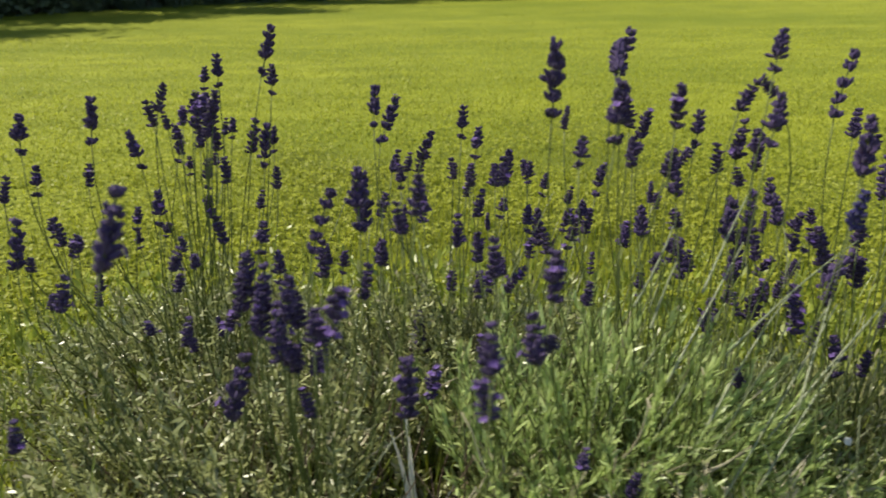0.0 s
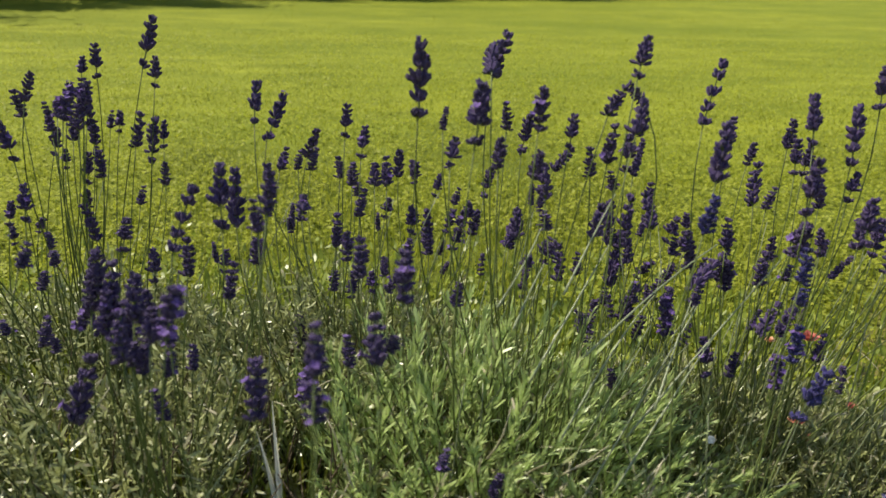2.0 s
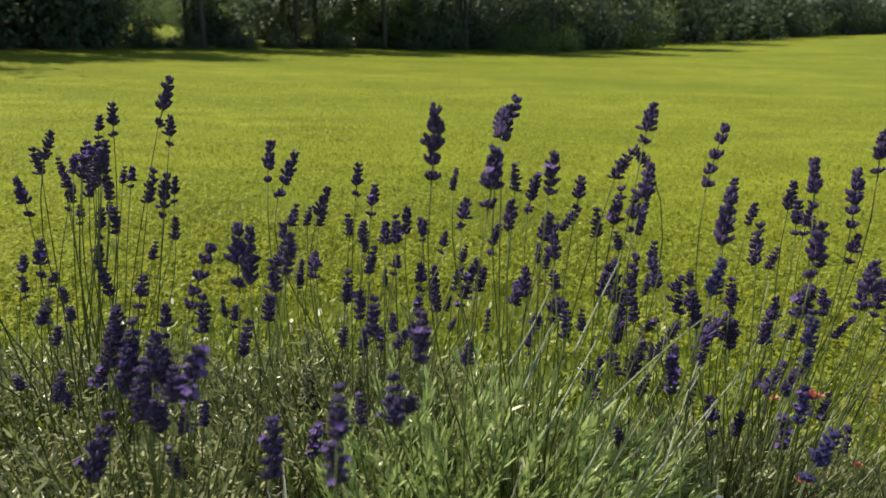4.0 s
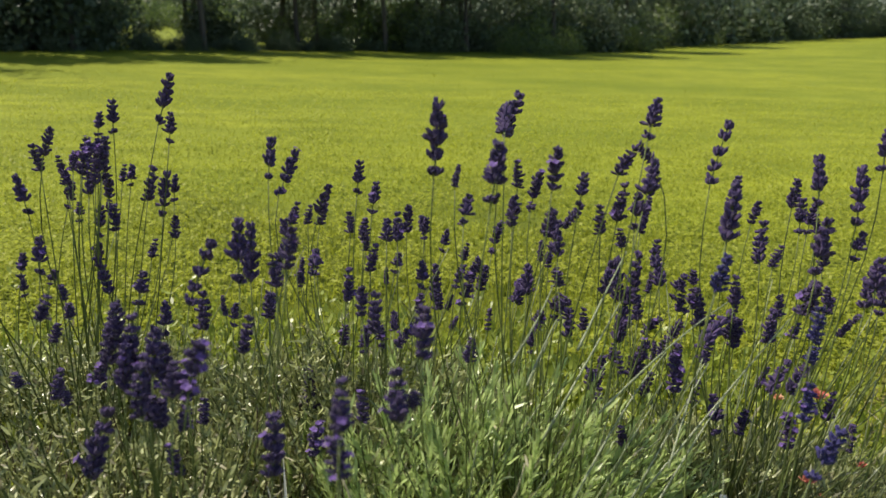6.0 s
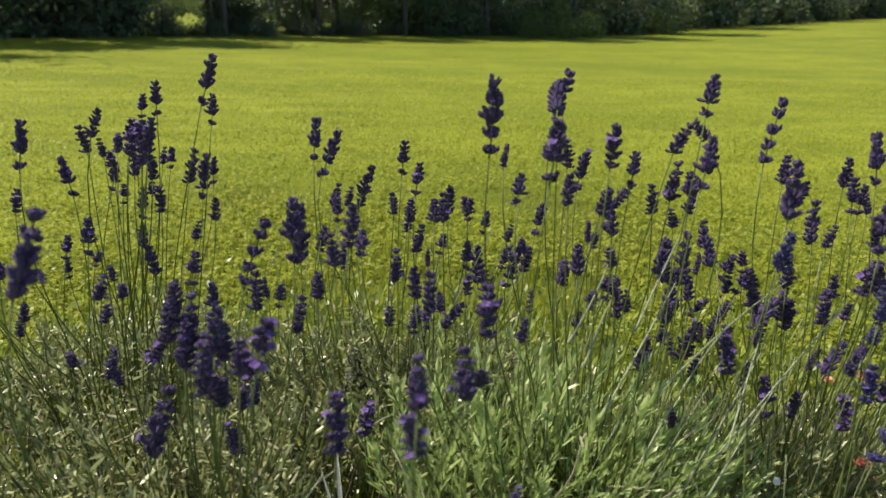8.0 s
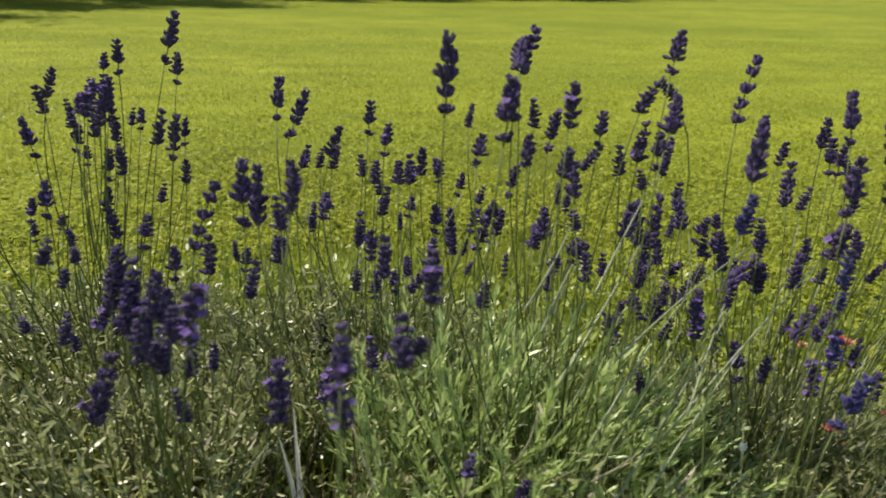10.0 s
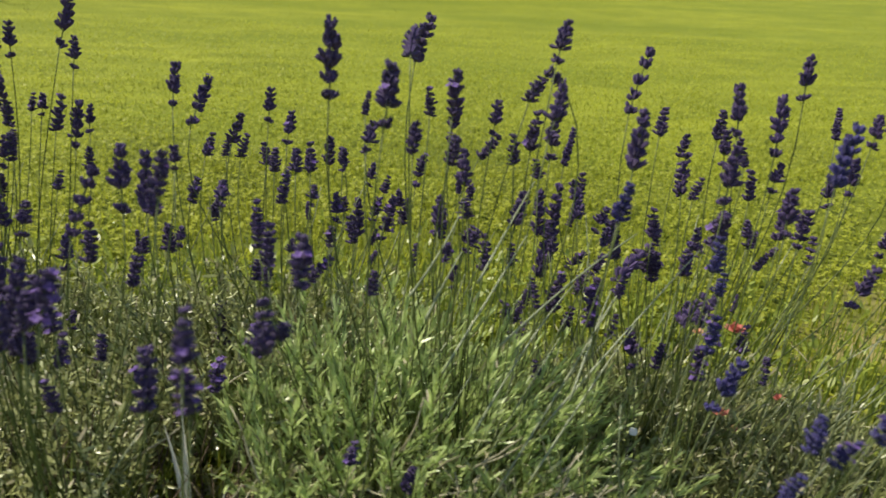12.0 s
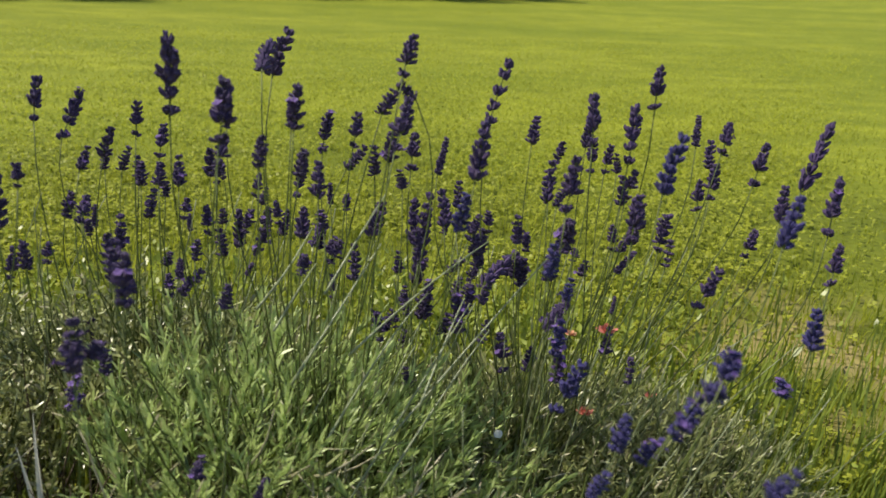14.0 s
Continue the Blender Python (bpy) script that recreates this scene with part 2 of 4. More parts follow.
def scatter_round(n, reach):
    """Places all round the bed, thinning out away from it."""
    a, r = rng.uniform(0, 2 * np.pi, n), reach * rng.uniform(0, 1, n) ** 0.72 * rng.uniform(0.85, 1.15, n)
    x, y = 0.12 + r * np.cos(a), 0.95 + r * np.sin(a)
    return np.stack([x, y, ground_height(x, y)], 1)


def lawn_blades(name, label, n, y0, y1, tall, wide, material_, flat=0.5, fade=0.0):
    pos = scatter(n, y0, y1, fade) if y0 else scatter_round(n, y1)
    turn = rng.uniform(0, 2 * np.pi, n)
    lean = rng.uniform(0.1, flat, n)
    aim = np.stack([np.cos(turn) * lean, np.sin(turn) * lean, np.ones(n)], 1)
    side = np.stack([-np.sin(turn), np.cos(turn), np.zeros(n)], 1)
    length = tall * rng.uniform(0.5, 1.2, n)
    v, f = blades(pos - [0, 0, 0.004], aim, side, length, wide * rng.uniform(0.7, 1.3, n), rng.uniform(-0.1, 0.5, n), (0.9, 0.8), (0.0, 0.55))
    ob = new(name, mesh_of(name, v, f, [material_]))
    return tagged(ob, label, "grass", kind="stuff")


def clover_patch(n, y0, y1):
    pos = scatter(n, y0, y1, 1.5)
    pos = pos[np.array([noise.noise((p[0] * 2.3, p[1] * 2.3, 3.1)) for p in pos]) > -0.3]
    bare = np.hypot(pos[:, 0] - 1.08, pos[:, 1] - 1.02) < 0.32 * rng.uniform(0.7, 1.2, len(pos))
    pos = pos[~bare | (rng.uniform(0, 1, len(pos)) < 0.2)]
    n = len(pos)
    pieces = []
    high = rng.uniform(0.008, 0.038, n)
    tilt = rng.normal(0, 0.5, (n, 2))
    first = rng.uniform(0, 2 * np.pi, n)
    size = rng.uniform(0.0028, 0.0057, n) * (0.95 + 0.06 * pos[:, 1])
    for k in range(3):
        a = first + k * 2 * np.pi / 3
        out = np.stack([np.cos(a), np.sin(a), tilt[:, 0] * np.cos(a) + tilt[:, 1] * np.sin(a) + 0.1], 1)
        side = np.stack([-np.sin(a), np.cos(a), np.zeros(n)], 1)
        top = pos + np.stack([np.zeros(n), np.zeros(n), high], 1)
        v, f = blades(top, out, side, size * 1.5, size * 1.4, 0.1, (0.15, 1.0, 0.9), (0.0, 0.45, 0.85))
        pieces.append((v, f))
    v, f, _ = joined(pieces)
    ob = new("clover", mesh_of("clover", v, f, [CLOVER]))
    return tagged(ob, "low clover leaves growing through the lawn", "clover", kind="stuff")


lawn_blades("lawn_grass", "longer grass round the lavender", 26000, 0, 1.3, 0.036, 0.0036, BLADE, 1.3)
lawn_blades("lawn_grass", "short mown grass of the near lawn", 60000, 0, 3.6, 0.024, 0.0036, BLADE, 1.6)
lawn_blades("lawn_grass", "short mown grass of the middle lawn", 70000, 2.2, 14.0, 0.018, 0.0040, BLADE, 1.9, 1.0)
clover_patch(60000, 0.70, 7.5)


def weeds(n):
    """Low broad-leaved weeds between the bed and the mown lawn, in clumps of a few leaves."""
    x, y = rng.normal(0.0, 0.38, n), rng.normal(1.05, 0.18, n)
    pos = np.stack([x, y, np.zeros(n)], 1)
    pieces = []
    high = rng.uniform(0.02, 0.09, n)
    for k in range(5):
        a = rng.uniform(0, 6.28, n)
        out = np.stack([np.cos(a), np.sin(a), rng.normal(0.7, 0.5, n)], 1)
        side = np.stack([-np.sin(a), np.cos(a), rng.normal(0, 0.3, n)], 1)
        top = pos + np.stack([rng.normal(0, 0.008, n), rng.normal(0, 0.008, n), high * rng.uniform(0.2, 1.0, n)], 1)
        pieces.append(blades(top, out, side, rng.uniform(0.010, 0.026, n), rng.uniform(0.004, 0.009, n), rng.uniform(0.0, 0.5, n), (0.4, 1.0, 0.8)))
    v, f, _ = joined(pieces)
    ob = new("weeds", mesh_of("weeds", v, f, [WEED]))
    return tagged(ob, "low broad-leaved green weeds grown up behind the lavender", "weeds", kind="stuff")


weeds(2800)


# ---- trees ----
def limb_points(start, way, length, bend, steps=6):
    pts, p, d = [np.array(start, float)], np.array(start, float), unit(np.array(way, float))
    for _ in range(steps):
        d = unit(d + rng.normal(0, bend, 3))
        p = p + d * length / steps
        pts.append(p.copy())
    return np.array(pts)


def tree_meshes(height, low, spread, leaves, leaf, needles=False):
    """Trunk with limbs, and a crown of many leaves in uneven clumps round the limbs."""
    trunk = limb_points((0, 0, -0.1), (0, 0, 1), height, 0.05, 10)
    r0 = 0.011 * height + 0.03
    wood = [tube(trunk, np.linspace(r0, 0.02, 11), 8)]
    centres = []
    count = 26 if needles else 17
    for i in range(count):
        u = low / height + (0.97 - low / height) * (i + rng.uniform(0, 0.8)) / count
        at = trunk[int(u * 10)] + (trunk[min(int(u * 10) + 1, 10)] - trunk[int(u * 10)]) * (u * 10 % 1)
        a = i * 2.4 + rng.uniform(-0.5, 0.5)
        reach = spread * ((1.05 - u) if needles else (0.55 + 0.6 * math.sin(math.pi * min(1, u * 0.9 + 0.15)))) * rng.uniform(0.7, 1.2)
        rise = -0.15 if needles else rng.uniform(0.05, 0.7)
        pts = limb_points(at, (math.cos(a), math.sin(a), rise), reach, 0.13)
        wood.append(tube(pts, np.linspace(r0 * 0.35 * (1.1 - u), 0.008, 7), 5))
        for q in pts[2:]:
            centres.append((q, reach))
    v, f, _ = joined(wood)
    trunk_mesh = mesh_of("trunk", v, f, [BARK], smooth=True)
    c = np.array([q for q, _ in centres])
    s = np.array([0.16 * r + 0.12 for _, r in centres])
    pick = rng.integers(0, len(c), leaves)
    pos = c[pick] + rng.normal(0, 1, (leaves, 3)) * s[pick][:, None] * (np.array([1, 1, 0.55]))
    aim = rng.normal(0, 1, (leaves, 3)) + [0, 0, -0.5]
    side = np.cross(aim, rng.normal(0, 1, (leaves, 3)))
    v, f = blades(pos, aim, side, leaf * rng.uniform(0.6, 1.3, leaves), leaf * (0.18 if needles else 0.6), 0.2, (0.35, 1.0), (0.0, 0.5))
    return trunk_mesh, mesh_of("crown", v, f, [NEEDLE if needles else TREE_LEAF])


def shrub_mesh(size, leaves, leaf, leaf_material):
    stems = []
    for i in range(9):
        a = i * 2.4
        stems.append(limb_points((0.1 * math.cos(a), 0.1 * math.sin(a), -0.05), (math.cos(a) * 0.7, math.sin(a) * 0.7, 1), size * rng.uniform(0.7, 1.2), 0.2))
    v, f, _ = joined([tube(p, np.linspace(0.02, 0.005, 7), 5) for p in stems])
    wood = mesh_of("woody_frame", v, f, [BARK])
    c = np.concatenate([p[1:] for p in stems])
    pick = rng.integers(0, len(c), leaves)
    pos = c[pick] + rng.normal(0, 0.16 * size, (leaves, 3))
    pos[:, 2] = np.abs(pos[:, 2]) + 0.02
    aim = rng.normal(0, 1, (leaves, 3))
    side = np.cross(aim, rng.normal(0, 1, (leaves, 3)))
    v, f = blades(pos, aim, side, leaf * rng.uniform(0.6, 1.3, leaves), leaf * 0.55, 0.2, (0.35, 1.0), (0.0, 0.5))
    return wood, mesh_of("shrub_leaves", v, f, [leaf_material])


TREES = [tree_meshes(8.5, 3.0, 2.6, 4200, 0.30), tree_meshes(7.0, 0.6, 2.3, 4600, 0.19), tree_meshes(9.5, 3.2, 2.6, 4200, 0.30)]
SPRUCE = tree_meshes(9.0, 0.25, 2.2, 7000, 0.19, True)
# the lighter leaf colour of the first two stands in for sunlight
SHRUBS = [shrub_mesh(1.3, 1700, 0.092, SHRUB_LEAF), shrub_mesh(1.0, 1500, 0.080, SHRUB_LEAF), shrub_mesh(1.5, 2100, 0.13, TREE_LEAF), shrub_mesh(1.3, 1900, 0.115, TREE_LEAF)]


def tree(x, y, which, scale=1.0):
    z = float(ground_height(x, y))
    if which == "spruce":
        ob = thing("spruce_tree", x, y, z, "dark green spruce tree at the lawn's edge", "tree", "trees along the lawn")
        trunk, crown = SPRUCE
    else:
        ob = thing("broadleaf_tree", x, y, z, "shaded broadleaf tree with a low dark crown" if which == 1 else "slender shaded broadleaf tree with a bare lower trunk", "tree", "trees along the lawn")
        trunk, crown = TREES[which]
    part("trunk", trunk, ob)
    part("crown", crown, ob)
    ob.rotation_euler = (0, 0, rng.uniform(0, 6.28))
    ob.scale = (scale, scale, scale)


def shrub(x, y, which, scale=1.0):
    ob = thing("shrub", x, y, float(ground_height(x, y)), "leafy shrub, its leaf colour lightened for sunlight" if which < 2 else "dark leafy shrub in the shade of the trees", "shrub", "shrubs under the trees")
    wood, leaf = SHRUBS[which]
    part("woody_frame", wood, ob)
    part("shrub_leaves", leaf, ob)
    ob.rotation_euler = (0, 0, rng.uniform(0, 6.28))
    ob.scale = (scale, scale, scale)


# the wood's edge runs from the near left to the far right
EDGE = [(-9.4, 4.6), (-7.0, 7.2), (-7.3, 9.3), (-6.4, 11.6), (-4.6, 13.6), (-3.0, 15.8), (-1.4, 17.6), (0.4, 19.0), (2.4, 19.8), (4.8, 21.2), (7.6, 24.6), (10.8, 29.4), (14.4, 33.4), (18.8, 37.8), (24.0, 41.0), (30.0, 44.0)]


def along_edge(u):
    k = min(int(u), len(EDGE) - 2)
    a, b = EDGE[k], EDGE[k + 1]
    return a[0] + (b[0] - a[0]) * (u - k), a[1] + (b[1] - a[1]) * (u - k)


# openings between the dark bushes, as x over y, through which sunlit bushes show further back
GAPS = (-0.306, -0.292, -0.249, -0.211, -0.159, -0.130, -0.075, -0.041, 0.019)


def open_view(x, y, reach):
    return all(abs(x - g * y) > 0.48 * reach + 0.05 for g in GAPS)


for i, (x, y) in enumerate(EDGE):
    which = "spruce" if i in (12, 14) else 2 * (i % 2)
    tree(x, y, which, rng.uniform(0.52, 0.57) if i < 3 else rng.uniform(0.44, 0.50) if i < 9 else rng.uniform(0.42, 0.50))
    x, y = along_edge(min(i + 0.5, 14.9))
    tree(x - 1.6, y + 2.4, 1 if i > 9 else 2 * ((i + 1) % 2), rng.uniform(0.46, 0.56))
for i in range(12):
    x, y = along_edge(3.4 + 5.4 * (i + rng.uniform(0.1, 0.9)) / 12)
    tree(x - rng.uniform(0.0, 2.0), y + rng.uniform(0.4, 5.0), 2 * (i % 2), rng.uniform(0.40, 0.48))
for i in range(14):
    tree(-24 + 5.4 * i + rng.uniform(-1, 1), 58 + 1.6 * i + rng.uniform(-2, 2), "spruce" if i % 2 else 1, rng.uniform(0.95, 1.3))
# a dark evergreen mass where the wood comes nearest
for x, y, size in ((-6.2, 13.9, 0.58), (-7.3, 15.4, 0.64), (-5.9, 15.9, 0.6), (-8.0, 13.6, 0.56)):
    tree(x, y, "spruce", size)
# dark undergrowth in the shade of the trees
for i in range(230):
    u = 2.2 + 12.6 * ((i + rng.uniform(0.1, 0.9)) / 230) ** 1.15
    x, y = along_edge(u)
    left = u < 9.0
    x, y = x + rng.uniform(-0.6, 0.3), y + (rng.uniform(0.3, 5.0) if left else rng.uniform(0.0, 2.2))
    size = rng.uniform(0.6, 0.9) if u < 3.6 else rng.uniform(0.35, 0.85) if left else rng.uniform(0.7, 1.1)
    # past the near end, every fourth one gets the lighter, sunlit leaf colour
    if not left or u < 3.0 or open_view(x, y, 0.95 * size):
        shrub(x, y, i % 2 if u > 5.0 and i % 4 < 1 else 2 + i % 2, size)
# low plants along the foot of the wood
for i in range(60):
    x, y = along_edge(2.4 + 6.8 * (i + rng.uniform(0.1, 0.9)) / 60)
    shrub(x + rng.uniform(-0.2, 0.6), y + rng.uniform(-0.2, 0.6), 2 + i % 2, rng.uniform(0.14, 0.26))
for i in range(9):
    x, y = along_edge(2.2 + 1.9 * (i + rng.uniform(0.1, 0.9)) / 9)
    shrub(x + rng.uniform(-0.2, 0.5), y + rng.uniform(0.0, 1.2), 2 + i % 2, rng.uniform(0.6, 0.95))
for i in range(12):
    x, y = along_edge(11.0 + 3.8 * (i + rng.uniform(0.1, 0.9)) / 12)
    shrub(x, y + rng.uniform(1.0, 3.0), 2 + i % 2, rng.uniform(1.5, 2.1))
# taller dark bushes deeper in the wood
for i in range(40):
    u = 3.0 + 11.8 * (i + rng.uniform(0.1, 0.9)) / 40
    x, y = along_edge(u)
    x, y = x - rng.uniform(0.5, 3.0), y + rng.uniform(4.0, 7.0)
    size = rng.uniform(1.2, 1.7) if u > 9.0 else rng.uniform(0.8, 1.2)
    if u > 9.0 or open_view(x, y, 0.95 * size):
        shrub(x, y, 2 + i % 2, size)
# bushes whose leaf colour is lightened for sun on them
for x, y, size in ((3.4, 19.2, 0.42), (4.2, 19.6, 0.55), (5.0, 20.4, 0.45), (8.0, 23.8, 0.5), (13.6, 31.8, 0.42), (15.2, 33.8, 0.5)):
    shrub(x, y, 0, size)
for k, g in enumerate(GAPS):
    for y in (39.0, 42.0):
        shrub(g * y + rng.uniform(-0.3, 0.3), y + rng.uniform(-1, 1), k % 2, rng.uniform(0.9, 1.3))
# a hedge closes the view behind
for i in range(26):
    shrub(-26 + 2.7 * i + rng.uniform(-1, 1), 52 + 0.8 * i + rng.uniform(-2, 2), 2 + i % 2, rng.uniform(1.6, 2.4))


# ---- lavender ----
def calyx_cup(base, way, length, fat):
    """A small ribbed cup, closed at its foot and notched at its mouth."""
    sides = 5
    way = unit(np.asarray(way, float))
    a = unit(np.cross(way, (0.3, 0.2, 0.93)))
    b = np.cross(way, a)
    verts = [np.asarray(base)]
    for u, r in ((0.3, 0.8), (0.75, 1.0), (1.0, 0.8)):
        for j in range(sides):
            q = 2 * np.pi * j / sides
            notch = 0.22 * (j % 2) if u == 1.0 else 0.0
            verts.append(base + way * length * (u - notch) + (a * math.cos(q) + b * math.sin(q)) * fat * r)
    verts.append(base + way * length * 0.8)
    faces = [[0, 1 + (j + 1) % sides, 1 + j] for j in range(sides)]
    for i in range(2):
        for j in range(sides):
            k = (j + 1) % sides
            faces.append([1 + i * sides + j, 1 + i * sides + k, 1 + (i + 1) * sides + k, 1 + (i + 1) * sides + j])
    faces += [[1 + 2 * sides + j, 1 + 2 * sides + (j + 1) % sides, 1 + 3 * sides] for j in range(sides)]
    return np.array(verts), faces


def head_mesh(style, bloom):
    """A flower spike 45 mm long: whorls of calyx cups on a thin axis, a few open violet florets."""
    L = 0.045
    def uneven(z0, z1, n):
        return [(z + rng.normal(0, 0.0007), rng.uniform(0.85, 1.12)) for z in np.linspace(z0, z1, n)]
    if style == "dense":
        levels = uneven(0.001, L - 0.008, 6)
    elif style == "one_gap":
        levels = [(0.001, 0.72)] + uneven(0.014, L - 0.008, 5)
    elif style == "two_gaps":
        levels = [(0.001, 0.7), (0.0105, 0.9)] + uneven(0.0175, L - 0.008, 5)
    elif style == "chain":
        levels = [(0.001, 0.7), (0.010, 0.75), (0.020, 0.85), (0.031, 0.75), (0.0375, 0.8), (0.040, 0.7)]
    elif style == "bud":
        levels = [(z, 0.55) for z in np.linspace(0.001, L - 0.006, 10)]
    else:
        levels = [(z, 1.0 + 0.35 * math.sin(z * 70)) for z in (0.004, 0.010, 0.016, 0.022, 0.028, 0.034)]
    bend = rng.normal(0, 1.6, 2)
    narrow = rng.uniform(0.2, 0.5)
    pieces = []
    def axis(z):
        return np.array([bend[0] * z * z, bend[1] * z * z, z])
    pieces.append((*tube([axis(z) for z in np.linspace(-0.002, L - 0.006, 6)], np.full(6, 0.0007), 4), 2))
    top = max(z for z, _ in levels)
    for z, size in levels:
        n = int(rng.integers(6, 8))
        start = rng.uniform(0, 6.28)
        up = 0.85 + 1.3 * max(0.0, (z - top * 0.8) / (top * 0.2 + 1e-6)) * 0.8
        taper = 1.0 - narrow * max(0.0, (z - top * 0.4) / (top * 0.6 + 1e-6))
        for j in range(n):
            a = start + 2 * np.pi * j / n + rng.normal(0, 0.12)
            way = np.array([math.cos(a), math.sin(a), up + 0.15 + rng.normal(0, 0.38)])
            length = 0.0090 * size * taper * rng.uniform(0.72, 1.2)
            foot = axis(z + rng.normal(0, 0.0009)) + np.array([math.cos(a), math.sin(a), 0]) * 0.0010
            pieces.append((*calyx_cup(foot, way, length, 0.0019 * (0.6 + 0.4 * size)), 0))
            if rng.uniform() < bloom:
                tip = foot + unit(way) * length
                m = 4
                t = np.arange(m) * 2 * np.pi / m + rng.uniform(0, 6)
                p = unit(np.cross(way, (0.1, 0.2, 0.9)))
                q = np.cross(unit(way), p)
                out = p * np.cos(t)[:, None] + q * np.sin(t)[:, None] + unit(way) * 0.7
                pieces.append((*blades(np.repeat(tip[None], m, 0), out, np.cross(out, way), 0.0036, 0.0030, 0.3, (0.4, 1.0, 0.9), (0.0, 0.5, 0.85)), 1))
        if style != "bud":
            t = np.array([start, start + np.pi])
            out = np.stack([np.cos(t), np.sin(t), np.full(2, 0.35)], 1)
            side = np.stack([-np.sin(t), np.cos(t), np.zeros(2)], 1)
            pieces.append((*blades(np.repeat(axis(z)[None], 2, 0), out, side, 0.005 * size, 0.0028, 0.1), 2))
        # inner ring that fills the whorl
        for j in range(4):
            a = start + 1.57 * j + 0.4
            way = np.array([math.cos(a) * 0.5, math.sin(a) * 0.5, 1.0])
            pieces.append((*calyx_cup(axis(z), way, 0.0078 * size * taper, 0.0017), 0))
    v, f, s = joined(pieces)
    return mesh_of("flower_head", v, f, [CALYX, COROLLA, STEM], s, smooth=False)


STYLES = [("dense", 0.03), ("one_gap", 0.03), ("two_gaps", 0.03), ("chain", 0.0), ("dense", 0.28), ("one_gap", 0.32), ("bud", 0.0), ("ball", 0.16)]
HEADS = [[head_mesh(s, b) for _ in range(6 if i < 2 else 3)] for i, (s, b) in enumerate(STYLES)]


def recoloured(me, first):
    other = me.copy()
    other.materials[0] = first
    return other


# spike copies for the low plant, in the bluer colour that imitates light
LIT_HEADS = [[recoloured(me, LIT_CALYX) for me in kinds[:3]] for kinds in HEADS]


def shoot_mesh(length, nodes, long, wide, dried, lift):
    """A leafy shoot: a thin stem with short narrow grey-green leaves in tufts at each joint, some of them dry."""
    line = limb_points((0, 0, 0), (0, 0, 1), length, 0.10, 5)
    pieces = [(*tube(line, np.linspace(0.0010, 0.0005, 6), 4), 1)]
    pos, aim, side, size = [], [], [], []
    for i in range(nodes):
        u = (i + 0.7) / nodes
        k = min(int(u * 5), 4)
        at = line[k] + (line[k + 1] - line[k]) * (u * 5 - k)
        for j in range(4):
            a = i * 1.57 + (j % 2) * np.pi + rng.normal(0, 0.5)
            spread = (1.0 - 0.6 * u) * rng.uniform(0.35, 1.4)
            pos.append(at)
            aim.append((math.cos(a) * spread, math.sin(a) * spread, lift + rng.normal(0, 0.35)))
            side.append((-math.sin(a), math.cos(a), rng.normal(0, 0.6)))
            size.append(long * rng.uniform(0.55, 1.3) * (1.0 if j < 2 else 0.65))
    size = np.array(size)
    dry = rng.uniform(0, 1, len(size)) < dried
    for mask, slot in ((~dry, 0), (dry, 2)):
        if mask.any():
            n = int(mask.sum())
            pieces.append((*blades(np.array(pos)[mask], np.array(aim)[mask], np.array(side)[mask], size[mask], wide * (0.7 + 0.3 * size[mask] / long), rng.normal(0.12, 0.25, n), (0.55, 1.0, 0.8), (0.0, 0.4, 0.8)), slot))
    return joined(pieces)


def shoot_kind(count, material_, *shape):
    raw = [shoot_mesh(rng.uniform(0.05, 0.085), int(rng.integers(9, 13)), *shape) for _ in range(count)]
    slots = [material_, STEM, STRAW]
    return raw, [mesh_of("leafy_shoot", v, f, slots, s) for v, f, s in raw], slots


THATCH = shoot_kind(10, GREY_LEAF, 0.012, 0.0018, 0.30, 0.5)
NARROW = shoot_kind(14, GREY_LEAF, 0.0135, 0.0018, 0.08, 0.85)
LUSH = shoot_kind(16, LEAF, 0.0185, 0.0026, 0.04, 1.4)
SPARSE = shoot_kind(16, GREY_LEAF, 0.0125, 0.0026, 0.08, 0.45)


